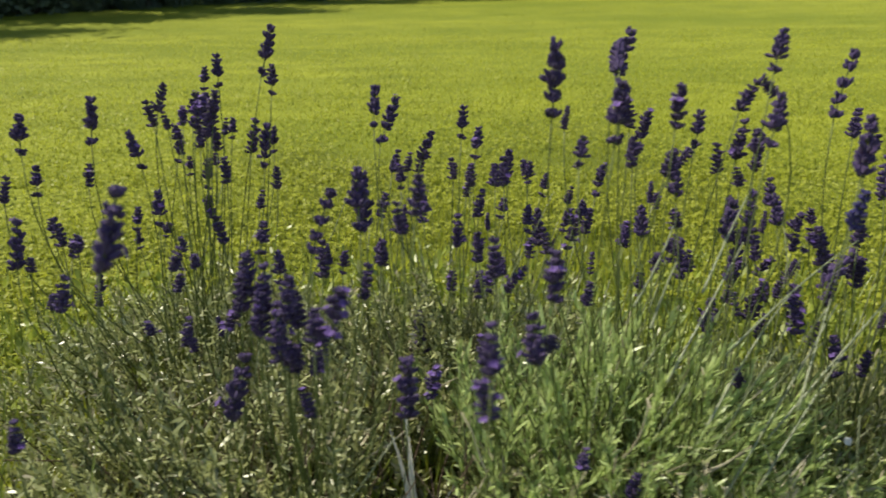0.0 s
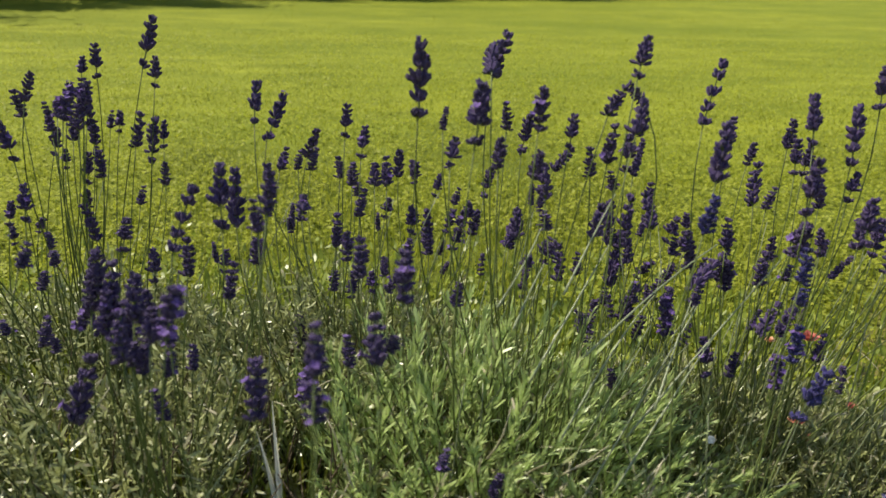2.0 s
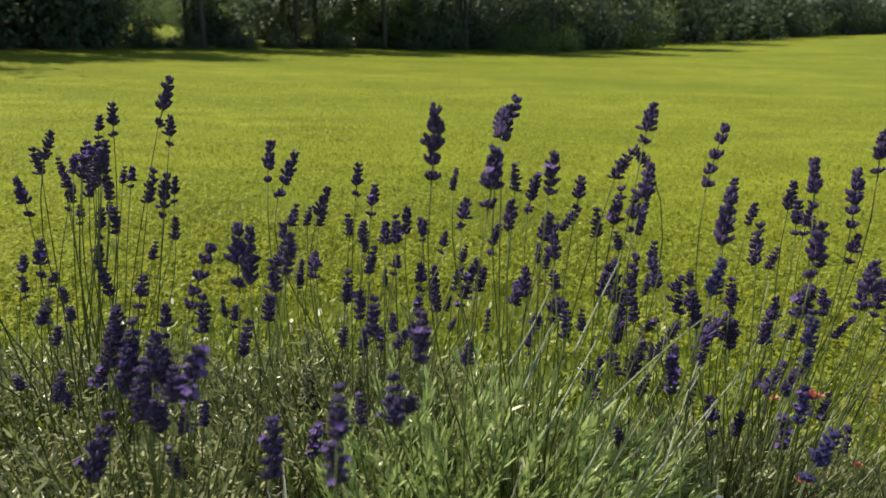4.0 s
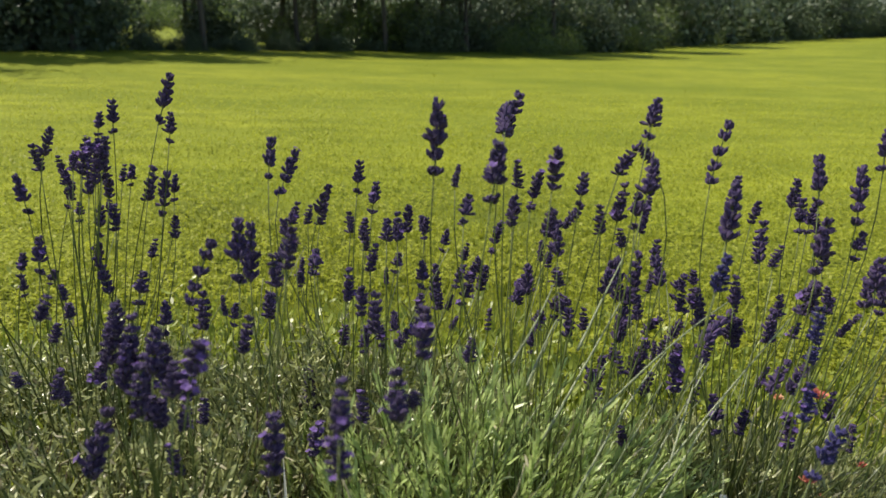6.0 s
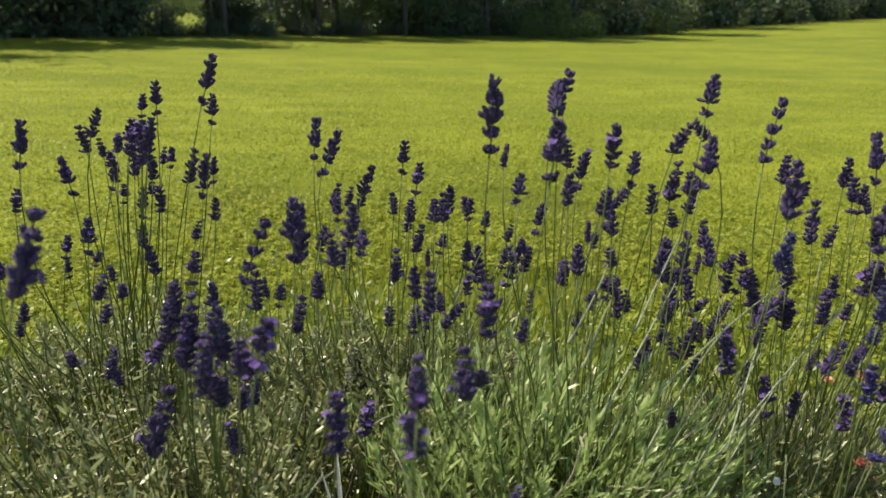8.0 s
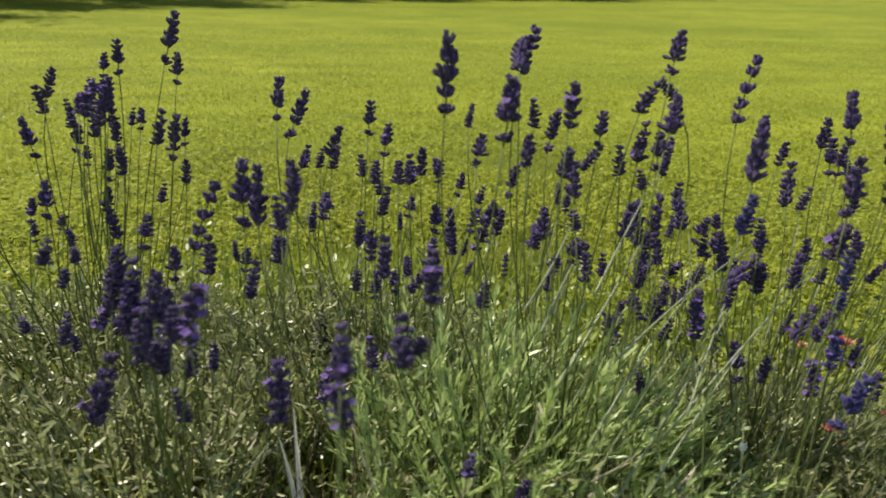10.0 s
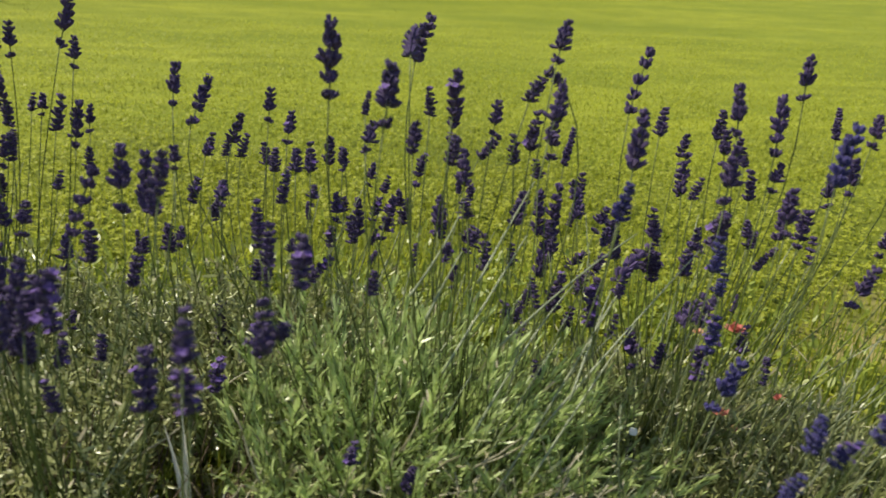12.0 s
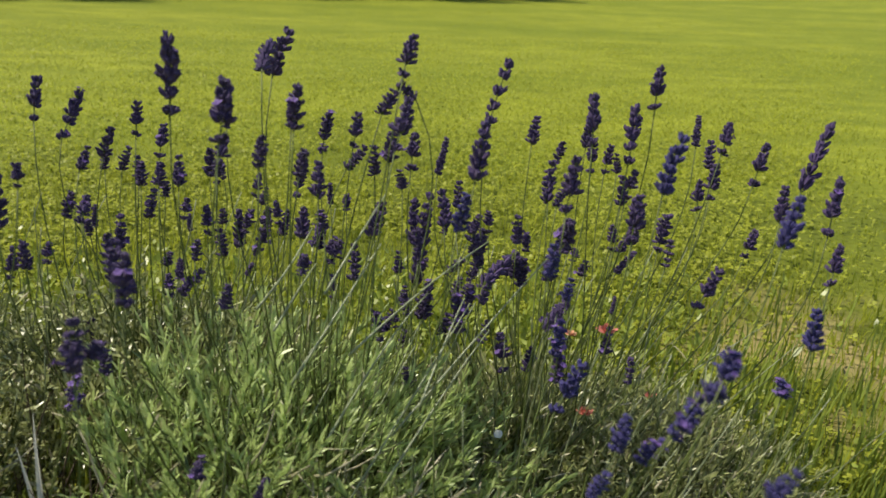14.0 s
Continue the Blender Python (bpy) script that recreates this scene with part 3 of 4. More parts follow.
def lavender_plant(x, y, wide, deep, high, near, bulk, shoots, bare, label, skew=0.0, tilt=0.0):
    """The leafy mound of one plant: single shoots over its outside, a joined mass within, and old wood below."""
    ob = thing("lavender_plant", x, y, 0.0, label, "lavender", "lavender plants in the bed")
    raw, meshes, slot_materials = shoots
    def place():
        while True:
            a, r = rng.uniform(0, 6.28), math.sqrt(rng.uniform(0, 1))
            px, py = r * math.cos(a) * wide, r * math.sin(a) * deep
            if not (abs(x + px + 0.030) < 0.05 and 0.42 < y + py < 0.72):
                break
        crest = high * (1 - 0.6 * r * r) * (1 + skew * r * math.cos(a)) * rng.uniform(0.85, 1.1)
        return a, r, px, py, crest
    def turned(a, r):
        a, lean = a + rng.normal(0, 0.7), (0.2 + 0.7 * r) * rng.uniform(0.3, 1.5)
        axis = Vector((-math.sin(a), math.cos(a), 0))
        return Matrix.Rotation(tilt, 4, "Y") @ Matrix.Rotation(lean, 4, axis) @ Matrix.Rotation(rng.uniform(0, 6.28), 4, "Z")
    for i in range(near):
        a, r, px, py, crest = place()
        m = Matrix.Translation((px, py, max(0.005, crest - 0.07 + rng.uniform(-0.025, 0.03)))) @ turned(a, r) @ Matrix.Scale(rng.uniform(0.8, 1.25), 4)
        part("leafy_shoot", meshes[i % len(meshes)], ob, m)
    pieces, slots = [], []
    for i in range(bulk):
        a, r, px, py, crest = place()
        v, f, s = raw[int(rng.integers(len(raw)))]
        m = np.array(Matrix.Translation((px, py, max(0.02, crest - 0.07) * rng.uniform(0, 1) ** 0.6)) @ turned(a, r))
        pieces.append((np.asarray(v) @ m[:3, :3].T + m[:3, 3], f, 0))
        slots += s
    v, f, _ = joined(pieces)
    tagged(part("inner_foliage", mesh_of("inner_foliage", v, f, slot_materials, slots), ob), kind="stuff")
    for i in range(9):
        a = i * 2.4 + rng.uniform(-0.3, 0.3)
        pts = limb_points((0.02 * math.cos(a), 0.02 * math.sin(a), -0.02), (math.cos(a) * wide / high, math.sin(a) * deep / high, 1.1), high * rng.uniform(0.6, 0.95), 0.16)
        v, f = tube(pts, np.linspace(0.006, 0.002, 7), 6)
        part("old_branch", mesh_of("old_branch", v, f, [WOOD], smooth=True), ob)
    for i in range(bare):
        a, r, px, py, crest = place()
        tall = rng.uniform(0.6, 1.5) * 0.2
        foot = (px * 0.7, py * 0.7, max(0.01, crest - 0.12))
        pts = limb_points(foot, (px / wide * 0.25 + rng.normal(0.30, 0.18), py / deep * 0.2 + rng.normal(0, 0.15), 1.0), tall, 0.05)
        v, f = tube(pts, np.linspace(0.0009, 0.0005, 7), 5)
        part("bare_stem", mesh_of("bare_stem", v, f, [BARE_STEM], smooth=True), ob)
    return ob


def dry_stalk(plant, *points):
    """A pale bare stalk lying aslant through the foliage."""
    p = np.array(points) - np.array(plant.location)
    down = p[0] + (p[0] - p[1]) * 0.9
    u = np.linspace(0, 1, 10)[:, None]
    line = (1 - u) ** 3 * down + 3 * u * (1 - u) ** 2 * p[0] + 3 * u * u * (1 - u) * p[1] + u ** 3 * p[2]
    v, f = tube(line, np.linspace(0.0011, 0.0006, 10), 6)
    part("dry_stalk", mesh_of("dry_stalk", v, f, [BARE_STEM], smooth=True), plant, None, "pale bare stalk leaning over")


def stalk(plant, tip, base, style, blue=False):
    """A flower stalk: its stem rises from the mound in a bow and ends in the line of its spike."""
    o = np.array(plant.location)
    tip, base = np.array(tip) - o, np.array(base) - o
    axis = tip - base
    long = float(np.linalg.norm(axis))
    axis = axis / long
    axis = unit(axis + np.array([0, rng.normal(0, 0.10), 0]))
    root = np.array([base[0] * 0.4 + rng.normal(0, 0.02), base[1] * 0.4 + rng.normal(0, 0.02), 0.02])
    reach = float(np.linalg.norm(base - root))
    p1 = root + np.array([base[0] * 0.08 + rng.normal(0, 0.022), base[1] * 0.08 + rng.normal(0, 0.02), 0.35 * reach])
    steep = max(0.0, float(axis[2]))
    top = unit(axis * (0.25 + 0.5 * steep) + np.array([0, 0, 0.75 - 0.5 * steep]))
    p2 = base - top * (0.15 + 0.25 * steep) * reach
    u = np.linspace(0, 1, 12)[:, None]
    line = (1 - u) ** 3 * root + 3 * u * (1 - u) ** 2 * p1 + 3 * u * u * (1 - u) * p2 + u ** 3 * base
    v, f = tube(line, np.linspace(0.0010, 0.0006, 12), 5)
    stem = part("flower_stem", mesh_of("flower_stem", v, f, [STEM], smooth=True), plant)
    kinds = (LIT_HEADS if blue else HEADS)[style]
    wide = min(1.12, max(0.80, 1.05 * math.sqrt(long / 0.045))) * rng.uniform(0.92, 1.06)
    turn = Vector(axis).to_track_quat("Z", "Y").to_matrix().to_4x4() @ Matrix.Rotation(rng.uniform(0, 6.28), 4, "Z")
    m = Matrix.Translation(base) @ turn @ Matrix.Diagonal((wide, wide, long / 0.045, 1))
    part("flower_head", kinds[int(rng.integers(len(kinds)))], stem, m, "violet florets partly open" if style in (4, 5) else "")


plant_a = lavender_plant(-0.31, 0.98, 0.24, 0.22, 0.17, 200, 520, SPARSE, 8, "tall lavender plant with dark violet spikes, thin foliage")
plant_b = lavender_plant(-0.13, 0.63, 0.33, 0.20, 0.215, 298, 700, SPARSE, 6, "lavender plant with crowded large violet spikes")
plant_c = lavender_plant(0.03, 0.86, 0.26, 0.18, 0.22, 240, 620, SPARSE, 14, "lavender plant with many small dark violet spikes")
plant_d = lavender_plant(0.20, 0.68, 0.26, 0.21, 0.235, 298, 640, LUSH, 16, "lavender plant with dense grey-green foliage and leaning spikes", -0.25, 0.28)
plant_e = lavender_plant(0.44, 0.74, 0.21, 0.20, 0.17, 260, 520, NARROW, 40, "lavender plant with tall violet spikes leaning outward", 0.0, 0.2)
plant_f = lavender_plant(0.31, 0.47, 0.21, 0.13, 0.165, 210, 220, THATCH, 6, "low lavender plant with nodding violet spikes, tinted bluer for the light", -0.5)
plant_g = lavender_plant(0.57, 0.68, 0.15, 0.18, 0.15, 220, 420, NARROW, 12, "low leafy lavender plant at the end of the bed")
stalk(plant_a, (-0.197, 1.028, 0.508), (-0.215, 1.013, 0.448), 1)
stalk(plant_a, (-0.206, 1.050, 0.459), (-0.210, 1.039, 0.420), 1)
stalk(plant_a, (-0.271, 1.026, 0.475), (-0.269, 1.014, 0.434), 1)
stalk(plant_a, (-0.292, 0.885, 0.460), (-0.301, 0.877, 0.428), 0)
stalk(plant_a, (-0.323, 0.921, 0.435), (-0.319, 0.913, 0.404), 0)
stalk(plant_a, (-0.384, 1.012, 0.386), (-0.371, 0.997, 0.335), 1)
stalk(plant_a, (-0.401, 1.199, 0.377), (-0.397, 1.191, 0.348), 0)
stalk(plant_a, (-0.320, 1.026, 0.373), (-0.332, 1.017, 0.339), 1)
stalk(plant_a, (-0.287, 1.023, 0.461), (-0.288, 1.015, 0.430), 1)
stalk(plant_a, (-0.246, 0.849, 0.451), (-0.251, 0.839, 0.415), 4)
stalk(plant_a, (-0.243, 0.897, 0.450), (-0.246, 0.888, 0.416), 0)
stalk(plant_a, (-0.253, 0.893, 0.431), (-0.252, 0.883, 0.397), 0)
stalk(plant_a, (-0.309, 1.187, 0.368), (-0.312, 1.180, 0.341), 0)
stalk(plant_a, (-0.304, 1.214, 0.365), (-0.308, 1.205, 0.331), 1)
stalk(plant_a, (-0.247, 1.106, 0.379), (-0.255, 1.094, 0.334), 0)
stalk(plant_a, (-0.254, 1.180, 0.360), (-0.254, 1.162, 0.296), 2)
stalk(plant_a, (-0.251, 1.232, 0.348), (-0.250, 1.220, 0.305), 1)
stalk(plant_a, (-0.235, 1.162, 0.302), (-0.235, 1.152, 0.267), 0)
stalk(plant_a, (-0.294, 1.064, 0.347), (-0.295, 1.058, 0.324), 0)
stalk(plant_a, (-0.305, 1.062, 0.336), (-0.308, 1.051, 0.294), 1)
stalk(plant_a, (-0.247, 0.927, 0.368), (-0.245, 0.918, 0.336), 0)
stalk(plant_a, (-0.305, 0.991, 0.356), (-0.308, 0.984, 0.330), 1)
stalk(plant_a, (-0.302, 0.855, 0.349), (-0.303, 0.843, 0.307), 1)
stalk(plant_a, (-0.252, 0.882, 0.317), (-0.243, 0.870, 0.278), 0)
stalk(plant_a, (-0.269, 0.792, 0.274), (-0.273, 0.787, 0.253), 0)
stalk(plant_a, (-0.176, 0.844, 0.282), (-0.175, 0.833, 0.242), 1)
stalk(plant_a, (-0.468, 0.906, 0.428), (-0.463, 0.889, 0.379), 1)
stalk(plant_a, (-0.378, 0.900, 0.443), (-0.380, 0.882, 0.391), 1)
stalk(plant_a, (-0.472, 0.935, 0.361), (-0.470, 0.922, 0.322), 1)
stalk(plant_a, (-0.418, 0.955, 0.356), (-0.418, 0.944, 0.327), 0)
stalk(plant_a, (-0.416, 0.770, 0.342), (-0.417, 0.753, 0.294), 0)
stalk(plant_a, (-0.376, 0.770, 0.344), (-0.371, 0.760, 0.314), 0)
stalk(plant_a, (-0.403, 0.757, 0.307), (-0.403, 0.752, 0.291), 0)
stalk(plant_a, (-0.482, 0.882, 0.360), (-0.482, 0.871, 0.328), 0)
stalk(plant_a, (-0.283, 0.960, 0.435), (-0.284, 0.941, 0.403), 5)
stalk(plant_a, (-0.279, 0.991, 0.436), (-0.281, 0.972, 0.403), 0)
stalk(plant_a, (-0.266, 0.976, 0.422), (-0.268, 0.956, 0.388), 1)
stalk(plant_a, (-0.312, 1.000, 0.418), (-0.309, 0.982, 0.394), 4)
stalk(plant_a, (-0.273, 0.941, 0.408), (-0.273, 0.922, 0.377), 0)
stalk(plant_a, (-0.313, 0.973, 0.396), (-0.307, 0.956, 0.373), 1)
stalk(plant_a, (-0.274, 1.010, 0.391), (-0.273, 0.990, 0.360), 0)
stalk(plant_b, (-0.154, 0.698, 0.360), (-0.161, 0.690, 0.328), 1)
stalk(plant_b, (-0.206, 0.618, 0.361), (-0.216, 0.613, 0.341), 0)
stalk(plant_b, (-0.226, 0.718, 0.323), (-0.229, 0.714, 0.307), 0)
stalk(plant_b, (-0.092, 0.655, 0.401), (-0.106, 0.641, 0.344), 3)
stalk(plant_b, (-0.069, 0.651, 0.423), (-0.064, 0.635, 0.366), 1)
stalk(plant_b, (-0.012, 0.539, 0.440), (-0.015, 0.530, 0.410), 0)
stalk(plant_b, (-0.030, 0.578, 0.409), (-0.027, 0.571, 0.383), 0)
stalk(plant_b, (-0.097, 0.673, 0.348), (-0.101, 0.664, 0.314), 0)
stalk(plant_b, (-0.059, 0.656, 0.332), (-0.065, 0.648, 0.299), 0)
stalk(plant_b, (-0.059, 0.458, 0.391), (-0.066, 0.449, 0.359), 5)
stalk(plant_b, (-0.146, 0.593, 0.370), (-0.148, 0.582, 0.332), 0)
stalk(plant_b, (-0.130, 0.567, 0.367), (-0.131, 0.556, 0.326), 0)
stalk(plant_b, (-0.106, 0.535, 0.371), (-0.107, 0.525, 0.335), 0)
stalk(plant_b, (-0.159, 0.602, 0.319), (-0.170, 0.597, 0.299), 4)
stalk(plant_b, (-0.112, 0.509, 0.351), (-0.108, 0.499, 0.318), 0)
stalk(plant_b, (-0.077, 0.461, 0.376), (-0.077, 0.454, 0.352), 0)
stalk(plant_b, (-0.081, 0.515, 0.346), (-0.080, 0.509, 0.326), 4)
stalk(plant_b, (-0.101, 0.529, 0.319), (-0.104, 0.523, 0.296), 0)
stalk(plant_b, (-0.091, 0.562, 0.301), (-0.097, 0.555, 0.275), 0)
stalk(plant_b, (-0.110, 0.717, 0.226), (-0.114, 0.710, 0.201), 0)
stalk(plant_b, (-0.145, 0.541, 0.308), (-0.156, 0.527, 0.252), 0)
stalk(plant_b, (-0.022, 0.495, 0.324), (-0.022, 0.483, 0.281), 0)
stalk(plant_b, (-0.246, 0.740, 0.229), (-0.246, 0.735, 0.209), 0)
stalk(plant_b, (-0.236, 0.694, 0.266), (-0.235, 0.686, 0.240), 0)
stalk(plant_b, (-0.270, 0.696, 0.263), (-0.270, 0.692, 0.248), 0)
stalk(plant_b, (-0.103, 0.550, 0.270), (-0.098, 0.543, 0.247), 0)
stalk(plant_b, (0.053, 0.438, 0.379), (0.058, 0.428, 0.347), 0)
stalk(plant_b, (0.070, 0.442, 0.362), (0.064, 0.440, 0.352), 0)
stalk(plant_b, (0.027, 0.371, 0.404), (0.026, 0.363, 0.375), 0)
stalk(plant_b, (0.026, 0.380, 0.368), (0.026, 0.374, 0.344), 4)
stalk(plant_b, (-0.185, 0.459, 0.457), (-0.197, 0.441, 0.403), 0)
stalk(plant_b, (-0.321, 0.657, 0.324), (-0.329, 0.646, 0.291), 0)
stalk(plant_b, (-0.289, 0.484, 0.285), (-0.289, 0.476, 0.261), 0)
stalk(plant_b, (-0.340, 0.726, 0.340), (-0.344, 0.718, 0.317), 0)
stalk(plant_b, (-0.132, 0.553, 0.351), (-0.132, 0.543, 0.315), 0)
stalk(plant_b, (-0.115, 0.539, 0.347), (-0.113, 0.530, 0.314), 0)
stalk(plant_b, (-0.107, 0.560, 0.348), (-0.105, 0.551, 0.318), 0)
stalk(plant_b, (-0.153, 0.587, 0.355), (-0.153, 0.578, 0.321), 0)
stalk(plant_b, (-0.108, 0.522, 0.324), (-0.108, 0.517, 0.305), 0)
stalk(plant_b, (-0.031, 0.681, 0.411), (-0.031, 0.674, 0.391), 1)
stalk(plant_c, (-0.069, 0.902, 0.452), (-0.069, 0.881, 0.406), 1)
stalk(plant_c, (-0.051, 1.020, 0.418), (-0.070, 0.990, 0.367), 5)
stalk(plant_c, (-0.054, 0.750, 0.324), (-0.056, 0.755, 0.292), 0)
stalk(plant_c, (0.031, 0.903, 0.427), (0.027, 0.892, 0.390), 1)
stalk(plant_c, (0.049, 0.951, 0.395), (0.044, 0.932, 0.357), 1)
stalk(plant_c, (-0.005, 0.937, 0.393), (-0.019, 0.950, 0.354), 0)
stalk(plant_c, (-0.049, 1.029, 0.351), (-0.058, 1.006, 0.324), 0)
stalk(plant_c, (0.021, 0.958, 0.355), (0.019, 0.945, 0.330), 0)
stalk(plant_c, (0.035, 0.858, 0.373), (0.035, 0.851, 0.346), 0)
stalk(plant_c, (0.073, 0.872, 0.376), (0.072, 0.852, 0.344), 0)
stalk(plant_c, (0.093, 1.029, 0.354), (0.091, 1.030, 0.311), 0)
stalk(plant_c, (0.060, 0.826, 0.379), (0.059, 0.806, 0.358), 0)
stalk(plant_c, (-0.017, 0.840, 0.342), (-0.015, 0.802, 0.322), 1)
stalk(plant_c, (0.045, 0.842, 0.345), (0.043, 0.840, 0.315), 0)
stalk(plant_c, (0.078, 0.897, 0.323), (0.071, 0.892, 0.297), 1)
stalk(plant_c, (0.023, 0.808, 0.330), (0.019, 0.798, 0.293), 0)
stalk(plant_c, (0.109, 0.959, 0.292), (0.109, 0.953, 0.272), 0)
stalk(plant_c, (0.155, 1.096, 0.301), (0.143, 1.088, 0.268), 1)
stalk(plant_c, (0.162, 0.944, 0.321), (0.155, 0.939, 0.299), 0)
stalk(plant_c, (0.205, 0.988, 0.338), (0.197, 0.977, 0.298), 5)
stalk(plant_c, (0.164, 0.909, 0.292), (0.151, 0.900, 0.254), 5)
stalk(plant_c, (0.189, 0.954, 0.292), (0.178, 0.942, 0.260), 0)
stalk(plant_c, (0.071, 0.849, 0.270), (0.070, 0.833, 0.249), 0)
stalk(plant_c, (0.117, 0.829, 0.307), (0.117, 0.821, 0.277), 0)
stalk(plant_c, (0.016, 0.848, 0.252), (0.013, 0.841, 0.228), 0)
stalk(plant_c, (-0.020, 1.115, 0.332), (-0.027, 1.106, 0.301), 0)
stalk(plant_c, (-0.040, 1.069, 0.337), (-0.040, 1.061, 0.313), 0)
stalk(plant_c, (-0.072, 0.758, 0.393), (-0.070, 0.737, 0.335), 0)
stalk(plant_c, (-0.065, 1.001, 0.303), (-0.076, 0.992, 0.270), 0)
stalk(plant_c, (0.129, 0.992, 0.284), (0.127, 0.975, 0.234), 0)
stalk(plant_c, (0.096, 0.822, 0.263), (0.071, 0.818, 0.238), 4)
stalk(plant_c, (-0.026, 0.838, 0.209), (-0.020, 0.820, 0.161), 0)
stalk(plant_d, (0.098, 0.649, 0.518), (0.092, 0.643, 0.456), 2)
stalk(plant_d, (0.184, 0.789, 0.519), (0.170, 0.773, 0.472), 0)
stalk(plant_d, (0.164, 0.769, 0.508), (0.161, 0.721, 0.483), 0)
stalk(plant_d, (0.140, 0.603, 0.494), (0.131, 0.587, 0.446), 1)
stalk(plant_d, (0.128, 0.800, 0.443), (0.126, 0.793, 0.418), 6)
stalk(plant_d, (0.128, 0.707, 0.429), (0.123, 0.685, 0.406), 1)
stalk(plant_d, (0.189, 0.786, 0.448), (0.187, 0.779, 0.422), 0)
stalk(plant_d, (0.228, 0.877, 0.424), (0.223, 0.882, 0.377), 5)
stalk(plant_d, (0.161, 0.647, 0.443), (0.158, 0.639, 0.416), 0)
stalk(plant_d, (0.189, 0.627, 0.487), (0.185, 0.622, 0.450), 0)
stalk(plant_d, (0.252, 0.764, 0.442), (0.244, 0.754, 0.409), 1)
stalk(plant_d, (0.196, 0.658, 0.433), (0.190, 0.657, 0.404), 0)
stalk(plant_d, (0.209, 0.696, 0.414), (0.207, 0.676, 0.381), 0)
stalk(plant_d, (0.034, 0.670, 0.355), (0.035, 0.662, 0.328), 0)
stalk(plant_d, (0.229, 0.923, 0.284), (0.214, 0.895, 0.262), 4)
stalk(plant_d, (0.200, 0.759, 0.350), (0.194, 0.735, 0.325), 0)
stalk(plant_d, (0.210, 0.688, 0.367), (0.212, 0.683, 0.350), 4)
stalk(plant_d, (0.046, 0.630, 0.364), (0.046, 0.615, 0.330), 0)
stalk(plant_d, (0.077, 0.501, 0.398), (0.075, 0.489, 0.362), 0)
stalk(plant_d, (0.095, 0.784, 0.310), (0.092, 0.780, 0.288), 0)
stalk(plant_d, (0.036, 0.709, 0.303), (0.037, 0.702, 0.277), 2)
stalk(plant_d, (0.256, 0.781, 0.303), (0.249, 0.777, 0.263), 0)
stalk(plant_d, (0.132, 0.649, 0.316), (0.127, 0.643, 0.293), 0)
stalk(plant_d, (0.287, 0.684, 0.525), (0.276, 0.669, 0.487), 1)
stalk(plant_d, (0.278, 0.712, 0.477), (0.264, 0.703, 0.450), 0)
stalk(plant_d, (0.277, 0.703, 0.476), (0.293, 0.698, 0.465), 0)
stalk(plant_d, (0.283, 0.660, 0.472), (0.267, 0.639, 0.431), 1)
stalk(plant_d, (0.277, 0.723, 0.440), (0.276, 0.732, 0.398), 0)
stalk(plant_d, (0.341, 0.632, 0.460), (0.328, 0.607, 0.414), 0)
stalk(plant_d, (0.266, 0.701, 0.373), (0.254, 0.678, 0.345), 0)
stalk(plant_d, (0.332, 0.835, 0.342), (0.327, 0.814, 0.288), 0)
stalk(plant_d, (0.338, 0.860, 0.295), (0.326, 0.843, 0.231), 0)
stalk(plant_d, (0.310, 0.749, 0.329), (0.309, 0.740, 0.296), 0)
stalk(plant_d, (0.318, 0.751, 0.273), (0.324, 0.776, 0.221), 0)
stalk(plant_d, (0.306, 0.796, 0.250), (0.305, 0.791, 0.229), 0)
stalk(plant_d, (0.354, 0.729, 0.268), (0.349, 0.718, 0.227), 4)
stalk(plant_d, (0.301, 0.730, 0.187), (0.303, 0.724, 0.164), 0)
stalk(plant_d, (0.324, 0.890, 0.156), (0.317, 0.880, 0.120), 0)
stalk(plant_d, (-0.007, 0.687, 0.219), (-0.008, 0.678, 0.185), 4)
stalk(plant_d, (0.039, 0.610, 0.283), (0.036, 0.603, 0.258), 0)
stalk(plant_d, (0.263, 0.750, 0.412), (0.264, 0.742, 0.385), 0)
stalk(plant_d, (0.112, 0.540, 0.220), (0.108, 0.534, 0.201), 0)
stalk(plant_d, (0.160, 0.563, 0.183), (0.154, 0.556, 0.159), 0)
stalk(plant_d, (0.266, 0.813, 0.397), (0.243, 0.810, 0.374), 0)
stalk(plant_d, (0.306, 0.757, 0.428), (0.299, 0.745, 0.389), 1)
stalk(plant_d, (0.294, 0.773, 0.384), (0.295, 0.766, 0.364), 0)
stalk(plant_d, (0.328, 0.874, 0.330), (0.324, 0.856, 0.277), 0)
stalk(plant_e, (0.403, 0.783, 0.499), (0.381, 0.771, 0.429), 3)
stalk(plant_e, (0.533, 0.958, 0.377), (0.525, 0.960, 0.345), 0)
stalk(plant_e, (0.535, 0.886, 0.421), (0.529, 0.876, 0.385), 0)
stalk(plant_e, (0.530, 0.859, 0.402), (0.527, 0.848, 0.361), 1)
stalk(plant_e, (0.487, 0.752, 0.468), (0.479, 0.738, 0.416), 1)
stalk(plant_e, (0.530, 0.745, 0.459), (0.516, 0.730, 0.399), 2)
stalk(plant_e, (0.524, 0.729, 0.398), (0.514, 0.721, 0.366), 1)
stalk(plant_e, (0.413, 0.625, 0.432), (0.408, 0.606, 0.386), 1)
stalk(plant_e, (0.468, 0.827, 0.382), (0.464, 0.808, 0.339), 0)
stalk(plant_e, (0.470, 0.785, 0.365), (0.464, 0.779, 0.342), 0)
stalk(plant_e, (0.352, 0.808, 0.355), (0.343, 0.778, 0.320), 0)
